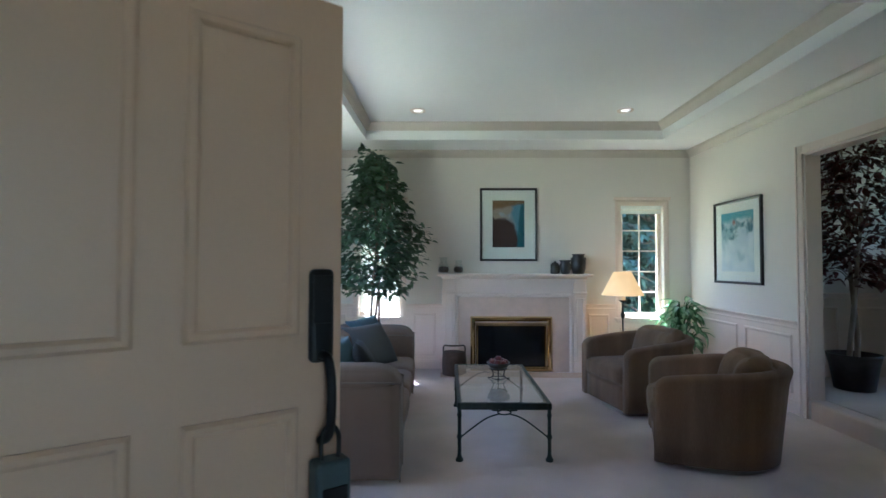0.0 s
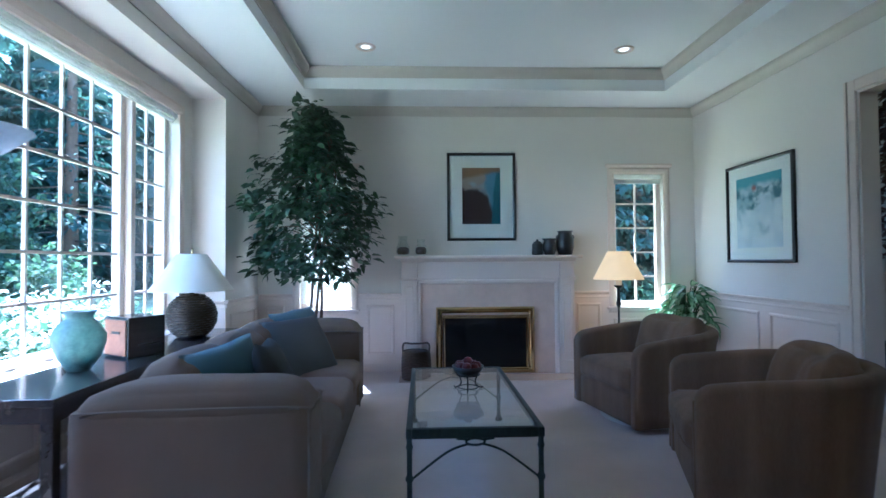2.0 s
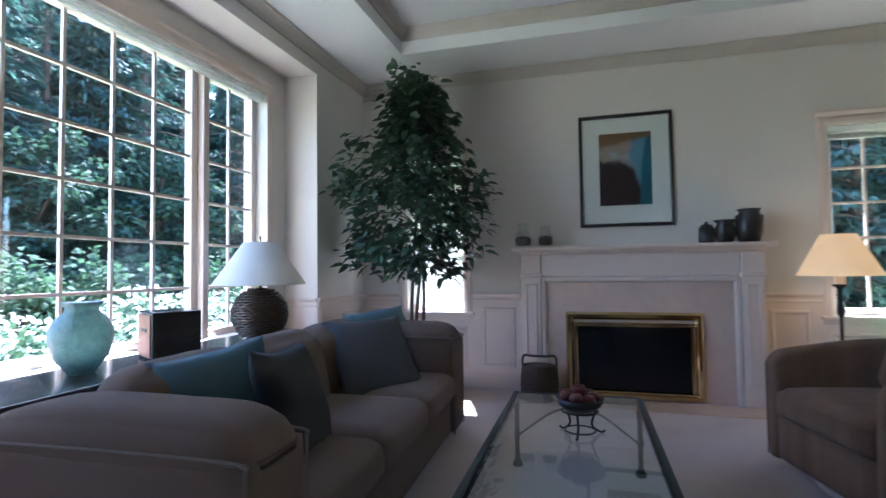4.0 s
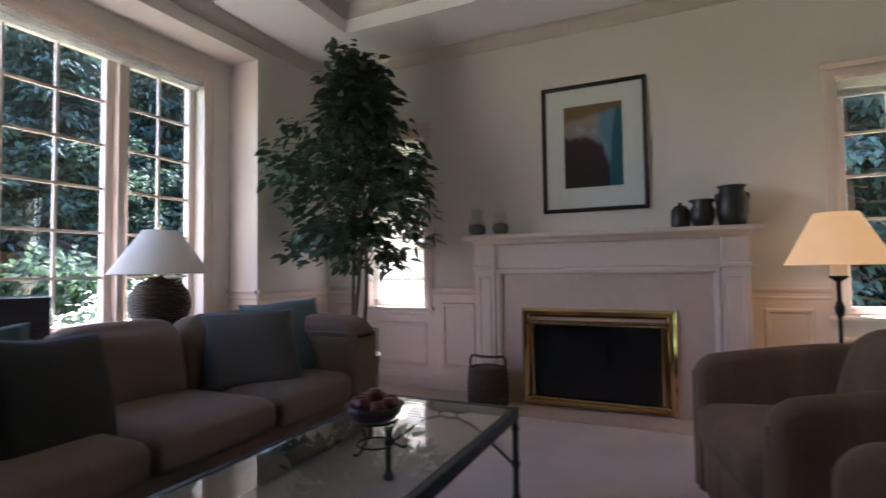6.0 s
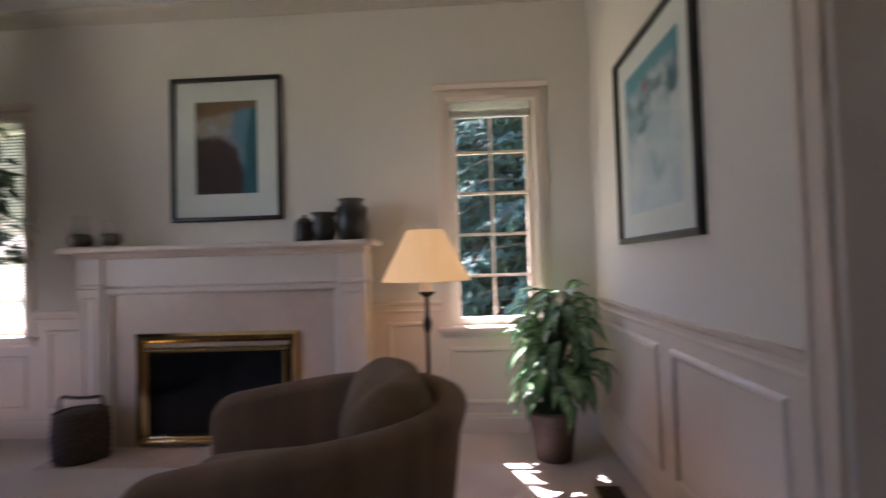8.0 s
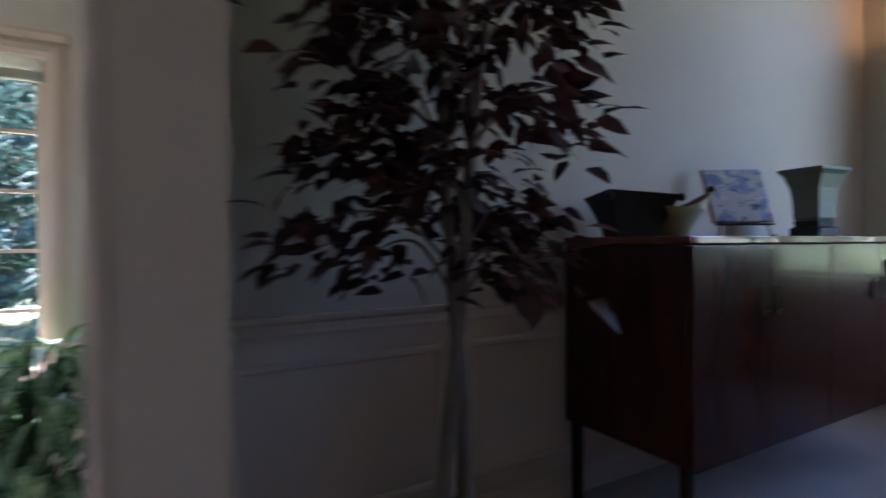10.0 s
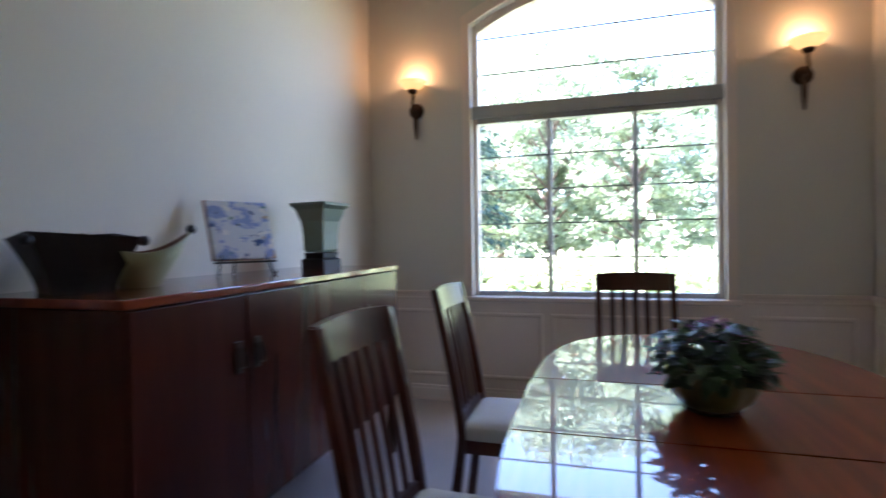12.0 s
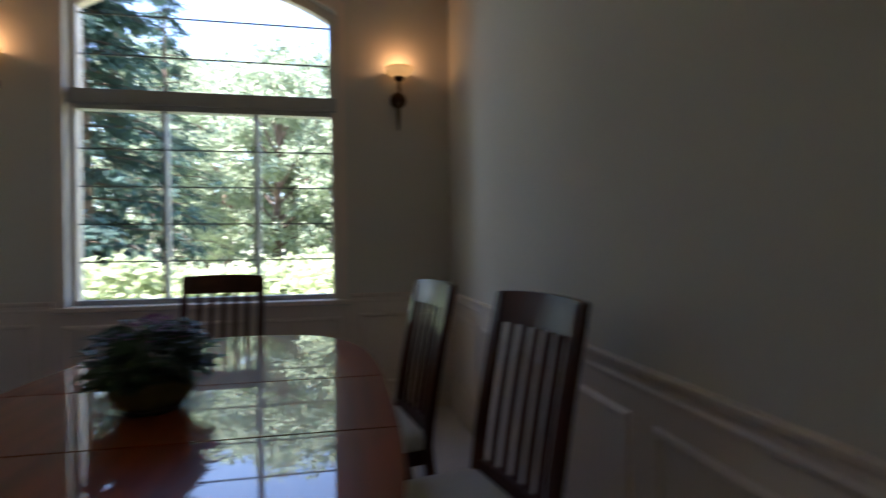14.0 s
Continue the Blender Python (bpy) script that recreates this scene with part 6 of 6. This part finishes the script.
fp2 = empty("flowering_plant", Matrix.Translation((5.53, 3.41, TZ)), "small mauve flowering plant in a yellow-green pot on the table", "potted plant")
part("saucer", lathe(bmesh.new(), [(0, 0.001), (0.075, 0.001), (0.092, 0.016), (0.086, 0.018), (0.07, 0.006), (0, 0.006)], 28), BOWLOUT, fp2, smooth=True)
part("pot", lathe(bmesh.new(), [(0, 0.008), (0.07, 0.008), (0.105, 0.035), (0.124, 0.075), (0.112, 0.125), (0.100, 0.125), (0.09, 0.10), (0, 0.10)], 40, (0, 0, 0), 0.07, 6), FOIL, fp2, "crinkled yellow-green pot", True)
part("soil", lathe(bmesh.new(), [(0, 0.112), (0.076, 0.112)], 20), SOIL, fp2)
rnd = random.Random(21)
leaves, petals = bmesh.new(), bmesh.new()
for k in range(420):
    a, e = rnd.uniform(0, 6.283), rnd.uniform(-0.55, 1.3)
    r = rnd.uniform(0.07, 0.165)
    p = Vector((r * math.cos(e) * math.cos(a), r * math.cos(e) * math.sin(a), 0.155 + 0.8 * r * max(-0.6, math.sin(e))))
    leaf_quad(leaves, p, Vector((math.cos(a), math.sin(a), rnd.uniform(-0.7, 0.6))), Vector((rnd.gauss(0, .4), rnd.gauss(0, .4), 1)), rnd.uniform(0.045, 0.07), rnd.uniform(0.03, 0.045))
for k in range(170):
    a, r = rnd.uniform(0, 6.283), rnd.uniform(0, 0.13)
    p = Vector((r * math.cos(a), r * math.sin(a), 0.285 - r * 0.45 + rnd.uniform(-0.01, 0.012)))
    leaf_quad(petals, p, Vector((rnd.gauss(0, 1), rnd.gauss(0, 1), 0.5)), Vector((0, 0, 1)), 0.018, 0.014)
tagged(part("leaves", leaves, TABLELEAF, fp2), kind="stuff")
tagged(part("flowers", petals, PINKPETAL, fp2), "mauve flower heads", kind="stuff")

def sconce(y):
    s = empty("wall_sconce", Matrix.Translation((DX, y, 2.545)), "bronze wall sconce with a glowing alabaster bowl", "wall lamp", "dining sconces")
    plate = lathe(bmesh.new(), [(0, 0), (0.062, 0), (0.062, 0.012), (0.045, 0.022), (0.02, 0.03), (0, 0.032)], 24)
    bmesh.ops.rotate(plate, cent=(0, 0, 0), matrix=Matrix.Rotation(radians(-90), 3, 'Y'), verts=plate.verts[:])
    part("backplate", plate, BRONZE, s, smooth=True)
    part("arm", tube(bmesh.new(), smooth_path([(-0.02, 0, 0.0), (-0.075, 0, -0.03), (-0.105, 0, 0.03), (-0.09, 0, 0.09), (-0.095, 0, 0.135)]), 0.011, 8), BRONZE, s, smooth=True)
    part("tail", tube(bmesh.new(), [(-0.035, 0, -0.02), (-0.032, 0, -0.14), (-0.03, 0, -0.20), (-0.028, 0, -0.235)], [0.020, 0.016, 0.010, 0.006], 10), BRONZE, s, smooth=True)
    part("cup", lathe(bmesh.new(), [(0, 0.12), (0.03, 0.125), (0.042, 0.15), (0, 0.15)], 16, (-0.095, 0, 0)), BRONZE, s, smooth=True)
    part("bowl", lathe(bmesh.new(), [(0.03, 0.147), (0.075, 0.17), (0.112, 0.215), (0.108, 0.217), (0.07, 0.177), (0.0, 0.155)], 28, (-0.095, 0, 0)), ALABASTER, s, "glowing amber glass bowl", True)
    ld = bpy.data.lights.new("sconce_light", 'POINT')
    ld.energy, ld.color, ld.shadow_soft_size = 0.22, (1.0, 0.55, 0.22), 0.03
    new("sconce_light", ld).location = (DX - 0.10, y, 2.80)
for y in (5.15, 2.40):
    sconce(y)


# ---- the garden ----
def leaf_cloud(bm, centres, count, size, rnd, flat=0.6):
    """Many small leaves scattered over clumps, given as (place, radius)."""
    for k in range(count):
        c, r = rnd.choice(centres)
        d = Vector((rnd.gauss(0, 1), rnd.gauss(0, 1), rnd.gauss(0, 1)))
        d = d.normalized() * r * rnd.uniform(0.55, 1.05)
        d.z *= flat
        leaf_quad(bm, c + d, d + Vector((rnd.gauss(0, .4), rnd.gauss(0, .4), rnd.uniform(-0.5, 0.3))), Vector((rnd.gauss(0, .6), rnd.gauss(0, .6), 1)), size * rnd.uniform(0.6, 1.3), size * 0.6)

def broadleaf(seed, height, spread, leaf_mat, label, count=5200):
    rnd = random.Random(seed)
    t = empty("garden_tree", Matrix.Identity(4), label, "tree", "garden trees")
    trunk, centres = bmesh.new(), []
    tube(trunk, smooth_path([(0, 0, -0.3), (0.1, 0.05, height * 0.3), (-0.05, 0.1, height * 0.6), (0.05, 0, height * 0.9)]), [0.22 - 0.19 * k / 18 for k in range(19)], 8)
    for k in range(26):
        a, f = k * 2.4, k / 25
        z = height * (0.12 + 0.85 * f)
        r = spread * (0.35 + 0.65 * math.sin(math.pi * (0.15 + 0.8 * f))) * rnd.uniform(0.55, 1.0)
        end = Vector((r * math.cos(a), r * math.sin(a), z + 0.4))
        tube(trunk, smooth_path([(0, 0, z * 0.75), end * 0.5 + Vector((0, 0, z * 0.45)), end], 3), [0.06, 0.055, 0.05, 0.04, 0.03, 0.02, 0.01], 5)
        centres += [(end, rnd.uniform(0.5, 0.95)), (end * 0.65 + Vector((0, 0, z * 0.35)), rnd.uniform(0.4, 0.8))]
    crown_bm = bmesh.new()
    leaf_cloud(crown_bm, centres, count, 0.24, rnd)
    part("trunk", trunk, BARK, t, smooth=True)
    tagged(part("crown", crown_bm, leaf_mat, t), kind="stuff")
    return t

def fir(seed, height, spread, count=5200):
    rnd = random.Random(seed)
    t = empty("fir_tree", Matrix.Identity(4), "tall dark green fir tree", "tree", "fir trees")
    trunk, crown_bm = bmesh.new(), bmesh.new()
    tube(trunk, [(0, 0, -0.3), (0, 0, height * 0.5), (0, 0, height)], [0.24, 0.13, 0.02], 8)
    n = 90
    for k in range(n):
        f = k / n
        z, a = height * (0.04 + 0.95 * f), k * 2.4
        r = spread * (1 - f) ** 0.8 * rnd.uniform(0.7, 1.1) + 0.15
        tube(trunk, [(0, 0, z), (r * 0.6 * math.cos(a), r * 0.6 * math.sin(a), z - 0.05 * r), (r * math.cos(a), r * math.sin(a), z - 0.22 * r)], [0.03, 0.02, 0.006], 4)
        for q in range(count // n):
            s = rnd.uniform(0.15, 1.0)
            p = Vector((r * s * math.cos(a), r * s * math.sin(a), z - 0.22 * r * s * s)) + Vector((rnd.gauss(0, .14), rnd.gauss(0, .14), rnd.gauss(-0.06, .07)))
            leaf_quad(crown_bm, p, Vector((math.cos(a) + rnd.gauss(0, .6), math.sin(a) + rnd.gauss(0, .6), rnd.uniform(-0.7, 0.0))), Vector((0, 0, 1)), rnd.uniform(0.16, 0.34), 0.085)
    part("trunk", trunk, BARK, t, smooth=True)
    tagged(part("crown", crown_bm, FIRLEAF, t), kind="stuff")
    return t

def shrub(seed, r, mat, label, count=1500, blossom=0):
    rnd = random.Random(seed)
    t = empty("shrub", Matrix.Identity(4), label, "shrub", "garden shrubs")
    bm, stems = bmesh.new(), bmesh.new()
    centres = [(Vector((rnd.uniform(-r, r) * 0.6, rnd.uniform(-r, r) * 0.6, r * rnd.uniform(0.35, 0.9))), r * rnd.uniform(0.3, 0.5)) for k in range(12)]
    for c, q in centres:
        tube(stems, [(c.x * 0.2, c.y * 0.2, -0.25), (c.x * 0.6, c.y * 0.6, c.z * 0.5), tuple(c)], [0.02, 0.015, 0.006], 5)
    leaf_cloud(bm, centres, count, 0.10, rnd, 0.9)
    part("stems", stems, BARK, t)
    tagged(part("leaves", bm, mat, t), kind="stuff")
    if blossom:
        bl = bmesh.new()
        leaf_cloud(bl, [(c + Vector((0, 0, q * 0.35)), q * 1.0) for c, q in centres], blossom, 0.07, rnd, 0.8)
        tagged(part("blossom", bl, BLOSSOM, t, "white blossom"), kind="stuff")
    return t

GZ = -0.25
rnd = random.Random(77)
tree_a = broadleaf(1, 8.0, 3.0, SUNLEAF, "leafy green garden tree with sunlight in its leaf colour", 7600)
tree_b = broadleaf(2, 6.0, 2.6, SHADELEAF, "dark green garden tree with half shade in its leaf colour", 7000)
fir_a = fir(3, 13.0, 3.0)
fir_b = fir(9, 9.0, 2.3, 13000)
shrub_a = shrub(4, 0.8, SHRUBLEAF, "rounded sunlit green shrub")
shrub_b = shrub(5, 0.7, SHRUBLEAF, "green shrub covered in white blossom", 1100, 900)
shrub_c = shrub(6, 0.8, SUNHEDGELEAF, "yellow-green hedge shrub with sunlight in its leaf colour", 2000)
def plant_out(ob, spots, first=False):
    for k, (x, y, s) in enumerate(spots):
        m = Matrix.Translation((x, y, GZ)) @ Matrix.Rotation(k * 1.9 + x, 4, 'Z') @ Matrix.Diagonal((s, s, s, 1))
        if k == 0:
            ob.matrix_world = m
        else:
            c = copy_thing(ob, m)
            c.scale = (s, s, s)
# west garden, seen through the bay window: a dark belt of firs, low sunlit blossom before it
plant_out(fir_a, [(-16.0, 9.5, 1.0), (-15.0, 12.8, 1.05), (-17.5, 6.0, 1.05), (-14.0, 16.0, 1.1), (-18.5, 15.0, 1.2), (-20.0, 10.5, 1.25), (-17.0, 2.5, 1.0), (-12.5, 20.0, 1.2), (-16.5, 20.5, 1.3), (-8.5, 24.0, 1.2), (-3.5, 24.5, 1.1), (1.0, 23.0, 1.0), (5.0, 25.0, 1.15), (9.0, 23.5, 1.1), (14.0, 26.0, 1.2), (20.0, 7.9, 0.75), (22.5, 10.2, 0.95), (38, -9, 1.0), (44, 2, 1.1), (-13.4, 9.0, 0.8), (-13.0, 12.0, 0.8), (-13.8, 5.5, 0.8)])
plant_out(fir_b, [(14.6, 7.7, 1.1), (3.7, 12.8, 0.95), (5.3, 13.2, 1.0), (4.4, 15.4, 1.25), (6.8, 14.0, 1.1), (2.6, 15.8, 1.2), (-12.2, 9.9, 1.0), (-12.6, 13.2, 1.1), (-12.4, 6.4, 1.0)])
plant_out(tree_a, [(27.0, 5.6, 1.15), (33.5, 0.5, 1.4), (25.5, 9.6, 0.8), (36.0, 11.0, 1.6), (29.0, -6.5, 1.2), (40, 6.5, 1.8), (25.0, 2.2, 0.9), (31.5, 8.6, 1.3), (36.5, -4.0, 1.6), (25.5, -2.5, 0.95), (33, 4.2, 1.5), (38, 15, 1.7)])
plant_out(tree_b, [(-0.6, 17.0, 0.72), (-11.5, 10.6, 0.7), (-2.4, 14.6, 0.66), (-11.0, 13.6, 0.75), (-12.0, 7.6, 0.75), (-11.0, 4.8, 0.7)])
plant_out(shrub_a, [(-3.4, 8.2, 1.0), (4.6, 10.4, 0.9), (-9.0, 6.0, 1.6), (-9.4, 8.4, 1.8), (-9.2, 10.6, 1.8), (-9.0, 13.0, 1.9)])
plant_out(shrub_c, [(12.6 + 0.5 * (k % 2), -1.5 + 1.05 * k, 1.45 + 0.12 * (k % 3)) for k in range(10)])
plant_out(shrub_b, [(-3.5, 4.6, 1.05), (-3.6, 5.8, 1.1), (-3.5, 3.4, 1.0), (-4.4, 7.0, 1.2), (-3.4, 6.9, 0.9), (-4.6, 5.2, 1.1), (-4.6, 4.0, 1.1), (14.6, 5.6, 0.9), (18.0, 2.4, 1.1), (17.4, 6.8, 1.1), (-3.6, 2.3, 1.0), (-5.0, 8.6, 1.2), (19.0, 4.6, 1.2), (20.5, 0.4, 1.3)])
# far belt of woods to the west and north
rnd = random.Random(90)
woods = bmesh.new()
for k in range(26000):
    a = radians(rnd.uniform(-8, 118))
    r = rnd.uniform(24, 31)
    z = 15 * rnd.random() ** 0.8 * (0.8 + 0.2 * math.sin(a * 37))
    p = Vector((-r * math.cos(a), 5 + r * math.sin(a), GZ + z))
    leaf_quad(woods, p, Vector((rnd.gauss(0, 1), rnd.gauss(0, 1), -0.7)), Vector((rnd.gauss(0, 0.8), rnd.gauss(0, 0.8), 1)), rnd.uniform(0.9, 1.9), rnd.uniform(0.5, 0.9))
tagged(part("woods", woods, FIRLEAF), "dark belt of far woods", "woods", kind="stuff")
